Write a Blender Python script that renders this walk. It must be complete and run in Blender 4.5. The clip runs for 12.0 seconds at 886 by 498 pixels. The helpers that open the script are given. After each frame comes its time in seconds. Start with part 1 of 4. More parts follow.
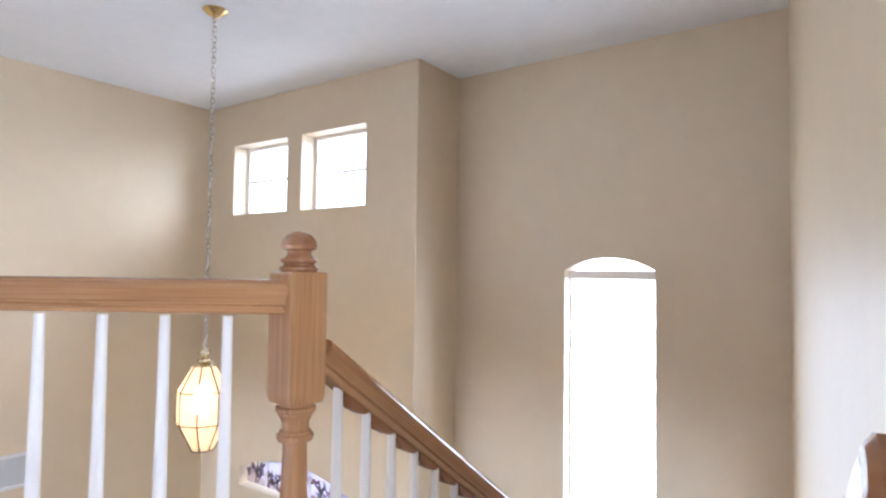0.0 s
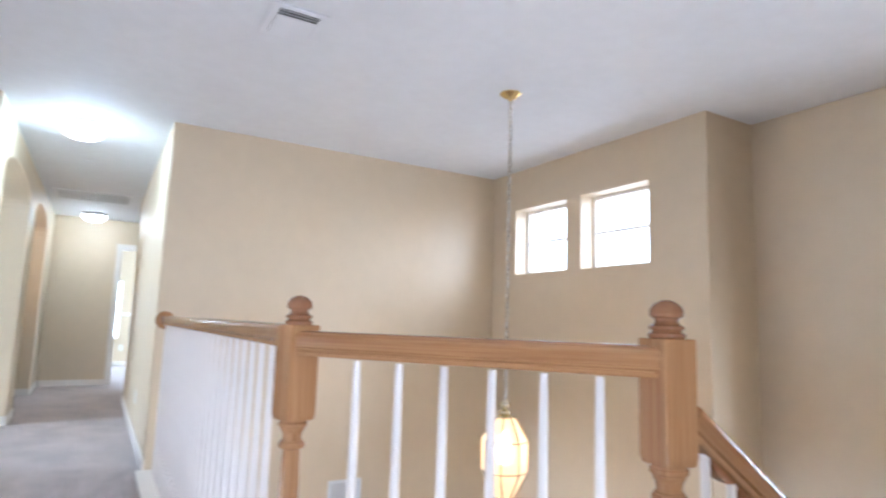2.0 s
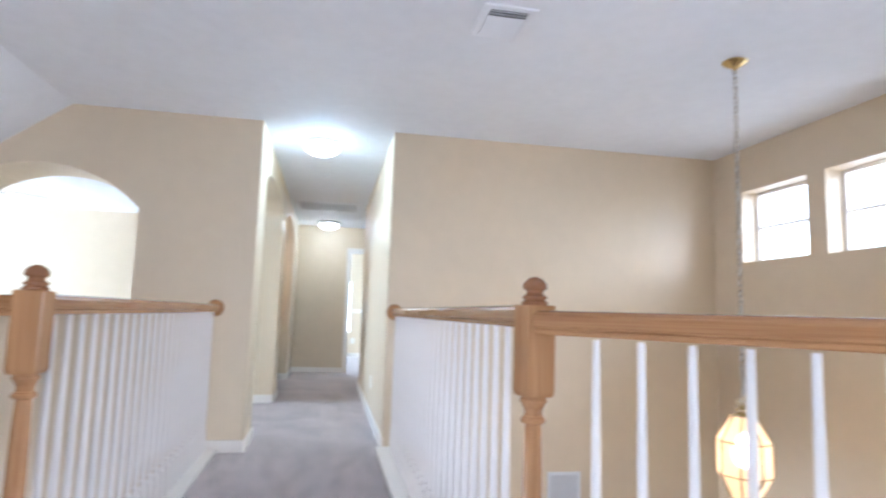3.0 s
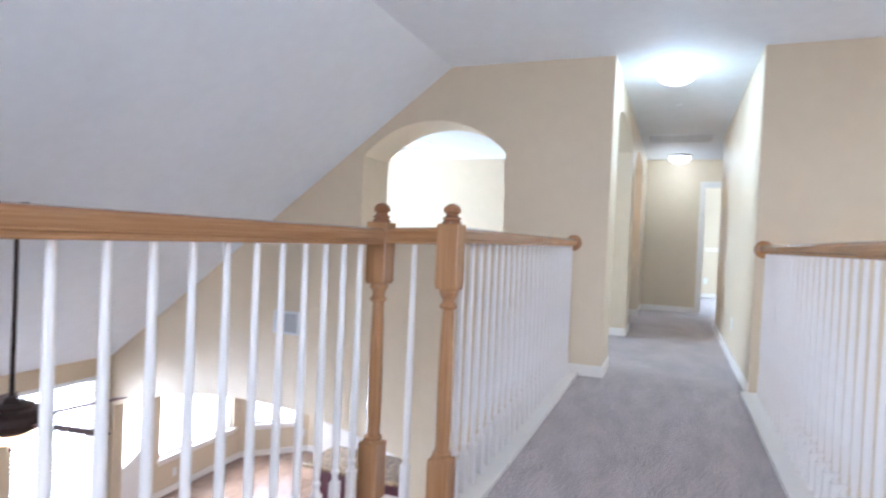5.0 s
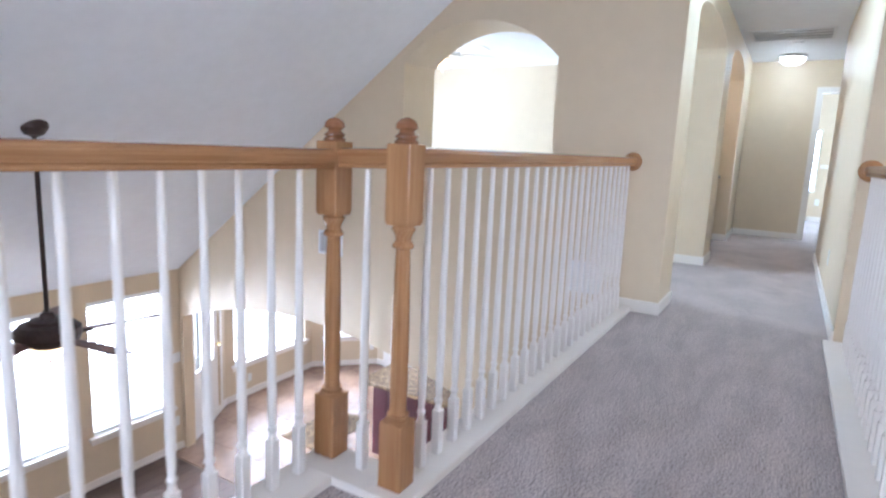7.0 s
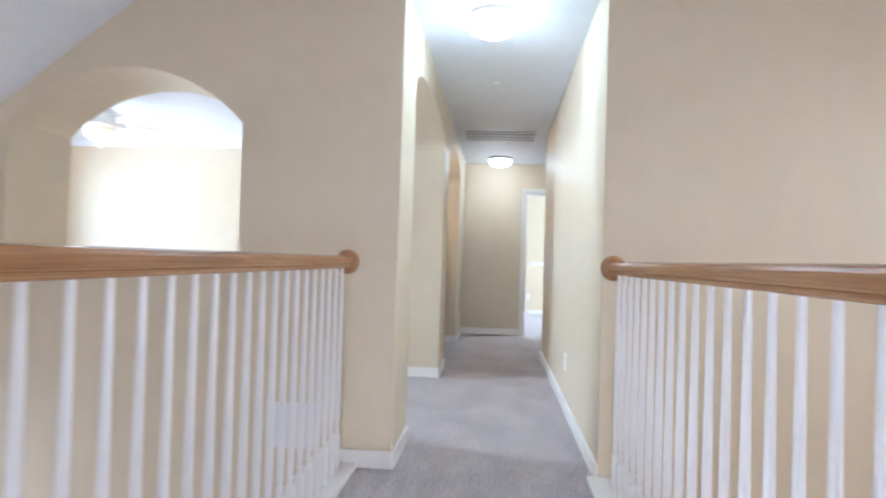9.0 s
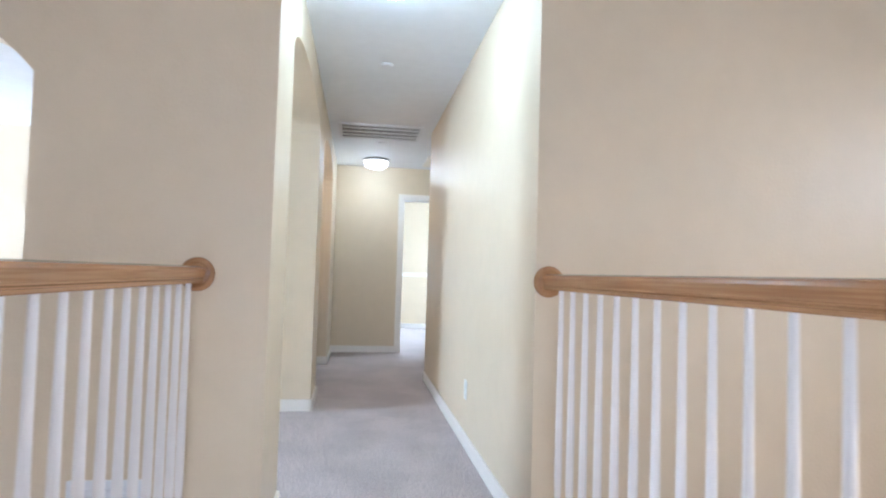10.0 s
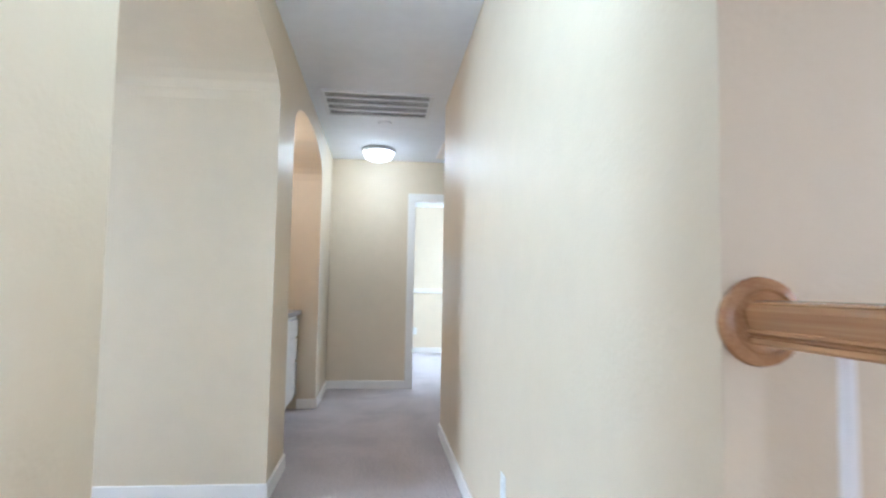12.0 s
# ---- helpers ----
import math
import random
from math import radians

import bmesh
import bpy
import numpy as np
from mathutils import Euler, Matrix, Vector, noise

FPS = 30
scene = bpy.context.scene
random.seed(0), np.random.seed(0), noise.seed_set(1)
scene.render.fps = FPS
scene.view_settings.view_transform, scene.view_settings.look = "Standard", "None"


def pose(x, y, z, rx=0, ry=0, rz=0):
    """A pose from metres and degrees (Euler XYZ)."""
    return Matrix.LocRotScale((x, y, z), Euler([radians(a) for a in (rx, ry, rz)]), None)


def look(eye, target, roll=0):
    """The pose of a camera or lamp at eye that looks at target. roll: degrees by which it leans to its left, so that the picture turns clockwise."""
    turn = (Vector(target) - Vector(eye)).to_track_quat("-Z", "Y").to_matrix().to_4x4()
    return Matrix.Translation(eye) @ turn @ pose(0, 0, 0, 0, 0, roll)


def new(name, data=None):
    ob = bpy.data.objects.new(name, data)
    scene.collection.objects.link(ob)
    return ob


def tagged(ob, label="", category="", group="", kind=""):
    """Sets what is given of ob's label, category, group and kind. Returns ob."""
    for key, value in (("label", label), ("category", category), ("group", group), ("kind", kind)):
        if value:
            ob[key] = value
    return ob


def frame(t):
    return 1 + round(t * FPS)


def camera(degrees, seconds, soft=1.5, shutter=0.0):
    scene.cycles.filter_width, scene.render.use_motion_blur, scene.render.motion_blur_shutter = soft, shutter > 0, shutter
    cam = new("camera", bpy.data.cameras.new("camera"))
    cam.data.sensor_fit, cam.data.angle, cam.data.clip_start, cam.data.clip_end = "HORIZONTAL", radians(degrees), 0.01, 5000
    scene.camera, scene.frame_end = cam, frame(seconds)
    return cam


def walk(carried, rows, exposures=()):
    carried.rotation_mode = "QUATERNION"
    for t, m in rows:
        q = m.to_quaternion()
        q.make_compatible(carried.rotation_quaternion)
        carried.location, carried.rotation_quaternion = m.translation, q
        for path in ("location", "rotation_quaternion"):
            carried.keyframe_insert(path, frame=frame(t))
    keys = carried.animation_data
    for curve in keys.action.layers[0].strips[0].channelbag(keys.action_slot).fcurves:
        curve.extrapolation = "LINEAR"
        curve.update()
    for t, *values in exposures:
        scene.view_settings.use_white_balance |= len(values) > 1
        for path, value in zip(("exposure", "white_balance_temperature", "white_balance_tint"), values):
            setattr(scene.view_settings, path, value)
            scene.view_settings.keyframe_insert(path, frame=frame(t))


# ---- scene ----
cam = camera(74.1, 12.0, 2.2, 0.5)
PATH = [
    (0, (0.011, 0.884, 1.037), (-1.143, 2.515, 1.118), 0.8),
    (0.5, (0.001, 0.856, 1.038), (-1.242, 2.416, 1.185), 1.1),
    (1, (-0.012, 0.807, 1.045), (-1.393, 2.24, 1.238), 1.3),
    (1.5, (-0.039, 0.739, 1.053), (-1.59, 1.984, 1.267), 1.5),
    (2, (-0.05, 0.664, 1.052), (-1.764, 1.664, 1.299), 1.8),
    (2.5, (-0.055, 0.617, 1.033), (-1.899, 1.352, 1.275), 1.8),
    (3, (-0.056, 0.583, 1.006), (-2.008, 0.957, 1.226), 1.8),
    (3.5, (-0.04, 0.556, 1.004), (-2.029, 0.654, 1.189), 1.9),
    (5.3, (0.031, 0.501, 0.968), (-1.789, -0.323, 0.875), 2.4),
    (5.5, (-0.009, 0.515, 0.951), (-1.809, -0.345, 0.811), 2.4),
    (6, (-0.113, 0.549, 0.953), (-1.866, -0.373, 0.679), 2.5),
    (6.5, (-0.285, 0.588, 0.971), (-2.001, -0.373, 0.605), 2.5),
    (7, (-0.498, 0.711, 1.025), (-2.201, -0.283, 0.69), 2.5),
    (7.5, (-0.684, 0.771, 1.062), (-2.426, -0.201, 0.918), 2.7),
    (7.7, (-0.774, 0.779, 1.056), (-2.563, -0.112, 0.986), 2.5),
    (9.3, (-1.881, 0.46, 1.021), (-3.881, 0.43, 1.064), 2.0),
    (9.5, (-2.029, 0.423, 1.037), (-4.027, 0.493, 1.092), 2.1),
    (10, (-2.319, 0.354, 1.023), (-4.296, 0.639, 1.11), 1.7),
    (10.5, (-2.691, 0.341, 1.034), (-4.665, 0.65, 1.126), 1.6),
    (11, (-3.043, 0.39, 1.021), (-5.016, 0.698, 1.119), 1.5),
    (11.5, (-3.401, 0.498, 1.021), (-5.373, 0.806, 1.144), 1.6),
    (12, (-3.74, 0.572, 1.043), (-5.724, 0.783, 1.179), 1.0),
]
walk(cam, [(t, look(eye, target, roll)) for t, eye, target, roll in PATH], [(0, 0.62, 5650, 14), (2.5, 0.58, 5600, 14), (3.5, 0.51, 5540, 14), (6.5, 0.47, 5500, 14), (9.5, 0.45, 5600, 14), (10.7, 0.55, 5550, 14), (12, 0.48, 5430, 13)])

# ---- plan, in metres ----
WX = -4.48          # wall that closes the bridge, and in which the hall opens
WB = -4.93          # back of that wall beside the living room
HL, HR = 0.045, 1.025  # the hall's two walls
ZC = 2.395          # upper ceiling
LZ = -2.5           # lower floor
YK, SLOPE = -1.25, 0.75   # where the ceiling folds down over the living room
YL = -4.97          # living room window wall
YW, YA = 3.785, 4.25  # foyer window walls
RY_L, RY_C, RY_R = -0.20, -0.486, 1.075   # railing lines
XC, XJ = -1.838, -1.875   # the two posts of the jog
PA, PB = (-1.457, 1.089), (-0.778, 1.569)   # posts of the angled rail
RT, RTC, RTR, RTA = 1.028, 1.012, 1.036, 1.022            # top of the handrail

# ---- world and lamps ----
world = bpy.data.worlds.new("sky")
scene.world = world
world.use_nodes = True
wn = world.node_tree.nodes
sky = wn.new("ShaderNodeTexSky")
sky.sky_type, sky.sun_disc = "NISHITA", False
sky.sun_elevation, sky.sun_rotation = radians(48), radians(200)
wn["Background"].inputs[1].default_value = 0.15
world.node_tree.links.new(sky.outputs[0], wn["Background"].inputs[0])
sun = new("sun", bpy.data.lights.new("sun", "SUN"))
sun.data.energy, sun.data.angle, sun.data.color = 2.0, radians(0.6), (1.0, 0.95, 0.88)
sun.matrix_world = look((0, -10, 12), (-3.0, 0, 0))


def area(name, eye, target, w, h, watts, colour=(0.90, 0.95, 1.0), spread=180):
    lamp = bpy.data.lights.new(name, "AREA")
    lamp.shape, lamp.size, lamp.size_y, lamp.energy, lamp.color = "RECTANGLE", w, h, watts, colour
    lamp.spread = radians(spread)
    ob = new(name, lamp)
    ob.matrix_world = look(eye, target)
    return ob


def bulb(name, at, watts, colour, radius):
    lamp = bpy.data.lights.new(name, "POINT")
    lamp.energy, lamp.color, lamp.shadow_soft_size = watts, colour, radius
    ob = new(name, lamp)
    ob.location = at
    return ob


DAY = (0.86, 0.93, 1.0)
area("daylight_living", (-3.84, YL - 0.2, -1.45), (-3.84, 0, -1.45), 1.0, 2.0, 85, DAY, 110)
area("daylight_living", (-2.74, YL - 0.2, -1.45), (-2.74, 0, -1.45), 1.2, 2.0, 310, DAY, 165)
area("daylight_nook", (-6.36, -5.82, -1.50), (-6.36, 0, -1.50), 2.0, 1.8, 76, DAY)
area("daylight_nook", (-7.75, -5.36, -1.50), (-7.0, -4.61, -1.50), 1.1, 1.8, 25, DAY)
area("daylight_arch", (-1.17, YA + 0.2, 0.2), (-1.17, 0, 0.2), 0.8, 2.3, 32, DAY)
area("daylight_small", (-3.41, YW + 0.27, 1.77), (-3.41, 0, 1.77), 1.9, 0.9, 14, DAY)
# Lamp panel outdoors, added in place of open sky to light the foyer wall.
area("low_sky_panel", (0.0, 8.5, 4.4), (0.0, 0, 4.4), 8.0, 5.2, 760, DAY)
area("daylight_transom", (-3.35, YW + 0.3, -0.5), (-3.35, 0, -0.5), 1.6, 0.6, 2.2, DAY)
area("daylight_loft", (-5.82, -3.78, 1.35), (-5.82, 0, 1.0), 1.4, 1.2, 46, (0.69, 0.865, 1.0), 120)
# First lamp: an added north window, out of view, brightens the far room.
area("daylight_bedroom", (-12.0, 3.4, 1.3), (-12.0, 0, 1.0), 1.6, 1.5, 70, (0.72, 0.89, 1.0))
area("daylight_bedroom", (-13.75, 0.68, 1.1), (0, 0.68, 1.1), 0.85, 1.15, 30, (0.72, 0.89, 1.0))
# Fill through an added window behind the landing, never in view.
area("landing_fill", (1.98, 0.2, 1.2), (0, 0.2, 1.2), 1.4, 1.5, 40, DAY)
COOL, WARM = (0.54, 0.84, 1.0), (1.0, 0.72, 0.42)
bulb("hall_bulb", (-4.90, 0.47, ZC - 0.085), 10, COOL, 0.05)
# Extra lamp under each dome, added to even out the bulb's light.
area("hall_dome_fill", (-4.90, 0.47, ZC - 0.14), (-4.90, 0.48, 0), 0.16, 0.16, 3, COOL)
bulb("hall_bulb", (-9.42, 0.53, ZC - 0.07), 13, (0.74, 0.92, 0.94), 0.11)
area("hall_dome_fill", (-9.42, 0.53, ZC - 0.14), (-9.42, 0.54, 0), 0.16, 0.16, 1.5, (0.78, 0.94, 0.94))
bulb("lantern_bulb", (-2.72, 2.65, 0.36), 5, WARM, 0.04)
bulb("fan_bulb", (-2.25, -3.06, -0.37), 6, WARM, 0.05)
bulb("loft_fan_bulb", (-5.82, -2.5, 1.80), 5, (1.0, 0.93, 0.84), 0.05)
bulb("vanity_bulb", (-8.1, -0.40, 1.95), 8, (1.0, 0.88, 0.74), 0.05)


# ---- materials ----
def material(name, colour, rough=0.5, metal=0.0, vary=0.06, grain=40.0, bump=0.0, bump_scale=200.0, stretch=(1, 1, 1), second=None, coarse=3.0):
    m = bpy.data.materials.new(name)
    m.use_nodes = True
    n, l = m.node_tree.nodes, m.node_tree.links
    b = n["Principled BSDF"]
    b.inputs["Roughness"].default_value, b.inputs["Metallic"].default_value = rough, metal
    co = n.new("ShaderNodeTexCoord")
    mp = n.new("ShaderNodeMapping")
    mp.inputs["Scale"].default_value = stretch
    l.new(co.outputs["Object"], mp.inputs["Vector"])
    fine, wide = n.new("ShaderNodeTexNoise"), n.new("ShaderNodeTexNoise")
    for node, sc, det in ((fine, grain, 6), (wide, coarse, 3)):
        node.inputs["Scale"].default_value, node.inputs["Detail"].default_value = sc, det
        l.new(mp.outputs[0], node.inputs["Vector"])
    add = n.new("ShaderNodeMix")
    add.data_type = "FLOAT"
    add.inputs[0].default_value = 0.5
    l.new(fine.outputs[0], add.inputs[2]), l.new(wide.outputs[0], add.inputs[3])
    ramp = n.new("ShaderNodeValToRGB")
    dark = second or [c * (1 - vary) for c in colour]
    lite = colour if second else [min(1, c * (1 + vary)) for c in colour]
    ramp.color_ramp.elements[0].position, ramp.color_ramp.elements[1].position = 0.36, 0.64
    ramp.color_ramp.elements[0].color, ramp.color_ramp.elements[1].color = (*dark, 1), (*lite, 1)
    l.new(add.outputs[0], ramp.inputs[0])
    l.new(ramp.outputs[0], b.inputs["Base Color"])
    if bump:
        bn, bp = n.new("ShaderNodeTexNoise"), n.new("ShaderNodeBump")
        bn.inputs["Scale"].default_value, bn.inputs["Detail"].default_value = bump_scale, 4
        bp.inputs["Strength"].default_value, bp.inputs["Distance"].default_value = bump, 0.004
        l.new(mp.outputs[0], bn.inputs["Vector"]), l.new(bn.outputs[0], bp.inputs["Height"]), l.new(bp.outputs[0], b.inputs["Normal"])
    return m


def glowing(name, colour, strength):
    m = bpy.data.materials.new(name)
    m.use_nodes = True
    b = m.node_tree.nodes["Principled BSDF"]
    b.inputs["Base Color"].default_value = (*colour, 1)
    b.inputs["Emission Color"].default_value, b.inputs["Emission Strength"].default_value = (*colour, 1), strength
    return m


def clear(name, colour, rough=0.02):
    m = bpy.data.materials.new(name)
    m.use_nodes = True
    b = m.node_tree.nodes["Principled BSDF"]
    b.inputs["Base Color"].default_value, b.inputs["Roughness"].default_value = (*colour, 1), rough
    b.inputs["Transmission Weight"].default_value, b.inputs["IOR"].default_value = 1.0, 1.05
    return m


M_WALL = material("beige_wall_paint", (0.675, 0.558, 0.40), 0.45, vary=0.025, grain=9, bump=0.30, bump_scale=75, coarse=1.2)
M_CEIL = material("white_ceiling_paint", (0.815, 0.83, 0.865), 0.7, vary=0.02, grain=12, bump=0.25, bump_scale=120)
M_TRIM = material("white_trim_paint", (0.84, 0.79, 0.735), 0.32, vary=0.02, grain=20, bump=0.03, bump_scale=60)
M_BAL = material("white_baluster_paint", (0.83, 0.79, 0.76), 0.28, vary=0.02, grain=25, bump=0.03, bump_scale=80)
M_OAK_X = material("oak_along", (0.46, 0.245, 0.108), 0.21, vary=0.2, grain=210, bump=0.05, bump_scale=260, stretch=(0.02, 1, 1), second=(0.31, 0.142, 0.056), coarse=26)
M_OAK_Z = material("oak_upright", (0.46, 0.245, 0.108), 0.21, vary=0.2, grain=200, bump=0.05, bump_scale=260, stretch=(1, 1, 0.02), second=(0.31, 0.142, 0.056), coarse=22)
M_OAK_END = material("oak_dark_turning", (0.34, 0.155, 0.068), 0.25, vary=0.2, grain=60, stretch=(1, 1, 0.15), second=(0.25, 0.105, 0.044), coarse=12)
M_CARPET = material("grey_carpet", (0.66, 0.575, 0.555), 0.95, grain=230, bump=0.2, bump_scale=240, second=(0.135, 0.118, 0.116), coarse=118)
for node in M_CARPET.node_tree.nodes:
    if node.type == "VALTORGB":
        node.color_ramp.elements[0].position, node.color_ramp.elements[1].position = 0.385, 0.55
pile = M_CARPET.node_tree
swath, blend, ramp2 = pile.nodes.new("ShaderNodeTexNoise"), pile.nodes.new("ShaderNodeMix"), pile.nodes.new("ShaderNodeValToRGB")
swath.inputs["Scale"].default_value, swath.inputs["Detail"].default_value, swath.inputs["Distortion"].default_value = 20.0, 5, 0.2
ramp2.color_ramp.elements[0].position, ramp2.color_ramp.elements[1].position = 0.38, 0.62
ramp2.color_ramp.elements[0].color, ramp2.color_ramp.elements[1].color = (0.84, 0.838, 0.836, 1), (1, 1, 1, 1)
blend.data_type, blend.blend_type = "RGBA", "MULTIPLY"
blend.inputs[0].default_value = 1.0
soft_in = pile.nodes["Principled BSDF"].inputs["Base Color"]
pile.links.new(swath.outputs[0], ramp2.inputs[0])
pile.links.new(soft_in.links[0].from_socket, blend.inputs[6]), pile.links.new(ramp2.outputs[0], blend.inputs[7]), pile.links.new(blend.outputs[2], soft_in)
M_BRASS = material("brass", (0.72, 0.55, 0.26), 0.22, 1.0, vary=0.1)
M_PALE = material("pale_brass", (0.80, 0.72, 0.52), 0.2, 1.0, vary=0.08)
M_CAME = material("dark_brass_came", (0.20, 0.15, 0.09), 0.4, 0.7)
M_CHAIN = material("silver_chain", (0.62, 0.60, 0.56), 0.25, 1.0, vary=0.1)
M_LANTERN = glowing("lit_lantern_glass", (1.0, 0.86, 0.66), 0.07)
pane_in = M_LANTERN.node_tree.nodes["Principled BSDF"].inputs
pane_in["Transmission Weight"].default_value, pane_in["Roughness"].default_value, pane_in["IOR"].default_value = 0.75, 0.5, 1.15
M_BULB = glowing("lit_bulb", (1.0, 0.86, 0.66), 30.0)
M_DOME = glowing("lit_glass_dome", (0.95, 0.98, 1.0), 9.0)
M_FANLIGHT = glowing("lit_fan_glass", (1.0, 0.72, 0.42), 3.0)
M_NICKEL = material("brushed_nickel", (0.55, 0.55, 0.54), 0.3, 1.0)
M_BRONZE = material("dark_bronze", (0.060, 0.040, 0.036), 0.38, 0.6, vary=0.25)
M_BLADE = material("dark_walnut_blade", (0.135, 0.055, 0.042), 0.38, vary=0.3, grain=20, stretch=(0.1, 1, 1))
# Duct tones: the shade behind vent slats is put into these colours.
M_DARK = material("dark_duct_shade", (0.05, 0.05, 0.055), 0.8)
M_SHADE = material("shadowed_duct", (0.20, 0.20, 0.21), 0.8)
M_DUCT = material("grey_duct_shade", (0.5, 0.5, 0.51), 0.8)
M_VENT = material("white_enamel_vent", (0.74, 0.75, 0.77), 0.35, vary=0.03)
M_PLASTIC = material("white_plastic", (0.82, 0.82, 0.80), 0.35, vary=0.01)
M_GLASS = clear("window_glass", (1, 1, 1))
M_PLANK = material("dark_brown_plank", (0.15, 0.09, 0.068), 0.3, vary=0.3, grain=18, stretch=(0.15, 1, 1), second=(0.065, 0.04, 0.032), bump=0.05, bump_scale=60)
M_TILE = material("mottled_brown_tile", (0.40, 0.27, 0.19), 0.27, grain=7, second=(0.25, 0.16, 0.115), coarse=2.2, bump=0.04, bump_scale=20)
M_GROUT = material("grout", (0.28, 0.22, 0.18), 0.8)
M_GRANITE = material("speckled_granite", (0.42, 0.30, 0.17), 0.15, grain=70, second=(0.06, 0.045, 0.035), coarse=22)
M_RED = material("dark_red_cabinet_paint", (0.055, 0.008, 0.013), 0.42, vary=0.2)
M_LAMINATE = material("grey_brown_laminate", (0.30, 0.25, 0.22), 0.4, grain=60, second=(0.2, 0.165, 0.145))
M_RUG = material("brown_patterned_mat", (0.30, 0.20, 0.105), 0.9, grain=45, second=(0.04, 0.03, 0.022), coarse=14, bump=0.5)
M_BLIND = material("white_blind_slat", (0.84, 0.85, 0.86), 0.4, vary=0.01)
M_LEAD = material("lead_came", (0.10, 0.09, 0.10), 0.5, 0.6)
M_STAIN = clear("lilac_pattern_glass", (0.66, 0.58, 0.72), 0.25)
M_STAIN_P = material("plum_pattern_glass", (0.22, 0.10, 0.14), 0.3)
M_BLACK = material("black_bracket", (0.02, 0.02, 0.025), 0.4, 0.5)

# ---- builders ----
PLACE = {}


def cube(bm, x0, x1, y0, y1, z0, z1):
    v = [bm.verts.new(p) for p in ((x0, y0, z0), (x1, y0, z0), (x1, y1, z0), (x0, y1, z0), (x0, y0, z1), (x1, y0, z1), (x1, y1, z1), (x0, y1, z1))]
    for f in ((3, 2, 1, 0), (4, 5, 6, 7), (0, 1, 5, 4), (1, 2, 6, 5), (2, 3, 7, 6), (3, 0, 4, 7)):
        bm.faces.new([v[i] for i in f])
    return bm


def soft(bm, w=0.003, seg=2):
    bmesh.ops.bevel(bm, geom=bm.edges[:], offset=w, segments=seg, affect="EDGES", profile=0.6)
    return bm


def block(x0, x1, y0, y1, z0, z1, w=0.0, seg=2):
    bm = cube(bmesh.new(), min(x0, x1), max(x0, x1), min(y0, y1), max(y0, y1), min(z0, z1), max(z0, z1))
    return soft(bm, w, seg) if w else bm


def crisp(bm, limit=0.42):
    """Keeps the edges of mouldings sharp."""
    for e in bm.edges:
        if len(e.link_faces) == 2 and e.calc_face_angle(0) > limit:
            e.smooth = False
    return bm


def lathe(bm, outline, n=20, cap=True, centre=(0, 0)):
    rings = []
    for r, z in outline:
        rings.append([bm.verts.new((centre[0] + r * math.cos(2 * math.pi * i / n), centre[1] + r * math.sin(2 * math.pi * i / n), z)) for i in range(n)])
    for a, b in zip(rings, rings[1:]):
        for i in range(n):
            f = bm.faces.new((a[i], a[(i + 1) % n], b[(i + 1) % n], b[i]))
            f.smooth = True
    if cap:
        bm.faces.new(rings[0][::-1]), bm.faces.new(rings[-1])
    bm.normal_update()
    return crisp(bm)


def sweep(bm, outline, x0, x1):
    """A bar along x with the outline in y and z."""
    a = [bm.verts.new((x0, y, z)) for y, z in outline]
    b = [bm.verts.new((x1, y, z)) for y, z in outline]
    k = len(outline)
    for i in range(k):
        bm.faces.new((a[i], a[(i + 1) % k], b[(i + 1) % k], b[i]))
    bm.faces.new(a[::-1]), bm.faces.new(b)
    bmesh.ops.recalc_face_normals(bm, faces=bm.faces[:])
    return bm


def panel(outer, holes, put, thick):
    """A slab with openings: outlines in two coordinates, put(u, v, w) gives the place."""
    bm = bmesh.new()
    edges = []
    for loop in [outer] + list(holes):
        vs = [bm.verts.new((u, v, 0)) for u, v in loop]
        edges += [bm.edges.new((vs[i], vs[(i + 1) % len(vs)])) for i in range(len(vs))]
    bmesh.ops.triangle_fill(bm, edges=edges, use_beauty=True, use_dissolve=False)
    ext = bmesh.ops.extrude_face_region(bm, geom=bm.faces[:])
    for v in ext["geom"]:
        if isinstance(v, bmesh.types.BMVert):
            v.co.z = thick
    for v in bm.verts:
        v.co = Vector(put(*v.co))
    bmesh.ops.recalc_face_normals(bm, faces=bm.faces[:])
    return bm


def arch(u0, u1, spring, rise, n=20):
    """Points of a segmental arch from u1 over to u0."""
    c, h = (u0 + u1) / 2, (u1 - u0) / 2
    return [(c + h * math.cos(math.pi * i / n), spring + rise * math.sin(math.pi * i / n) ** 0.8) for i in range(n + 1)]


def segment(u0, u1, spring, rise, n=20):
    c, h = (u0 + u1) / 2, (u1 - u0) / 2
    r = (h * h + rise * rise) / (2 * rise)
    a = math.asin(min(1, h / r))
    return [(c + r * math.sin(a - 2 * a * i / n), spring + rise - r + r * math.cos(a - 2 * a * i / n)) for i in range(n + 1)]


def rect(u0, u1, v0, v1):
    return [(u0, v0), (u1, v0), (u1, v1), (u0, v1)]


def mesh_of(name, bm, mat):
    me = bpy.data.meshes.new(name)
    bm.to_mesh(me)
    bm.free()
    for m in (mat if isinstance(mat, tuple) else (mat,)):
        me.materials.append(m)
    return me


def thing(name, at, label, category, group="", kind="", turn=0):
    ob = new(name)
    m = pose(*at, 0, 0, turn)
    ob.matrix_basis = m
    PLACE[ob] = m
    return tagged(ob, label, category, group, kind)


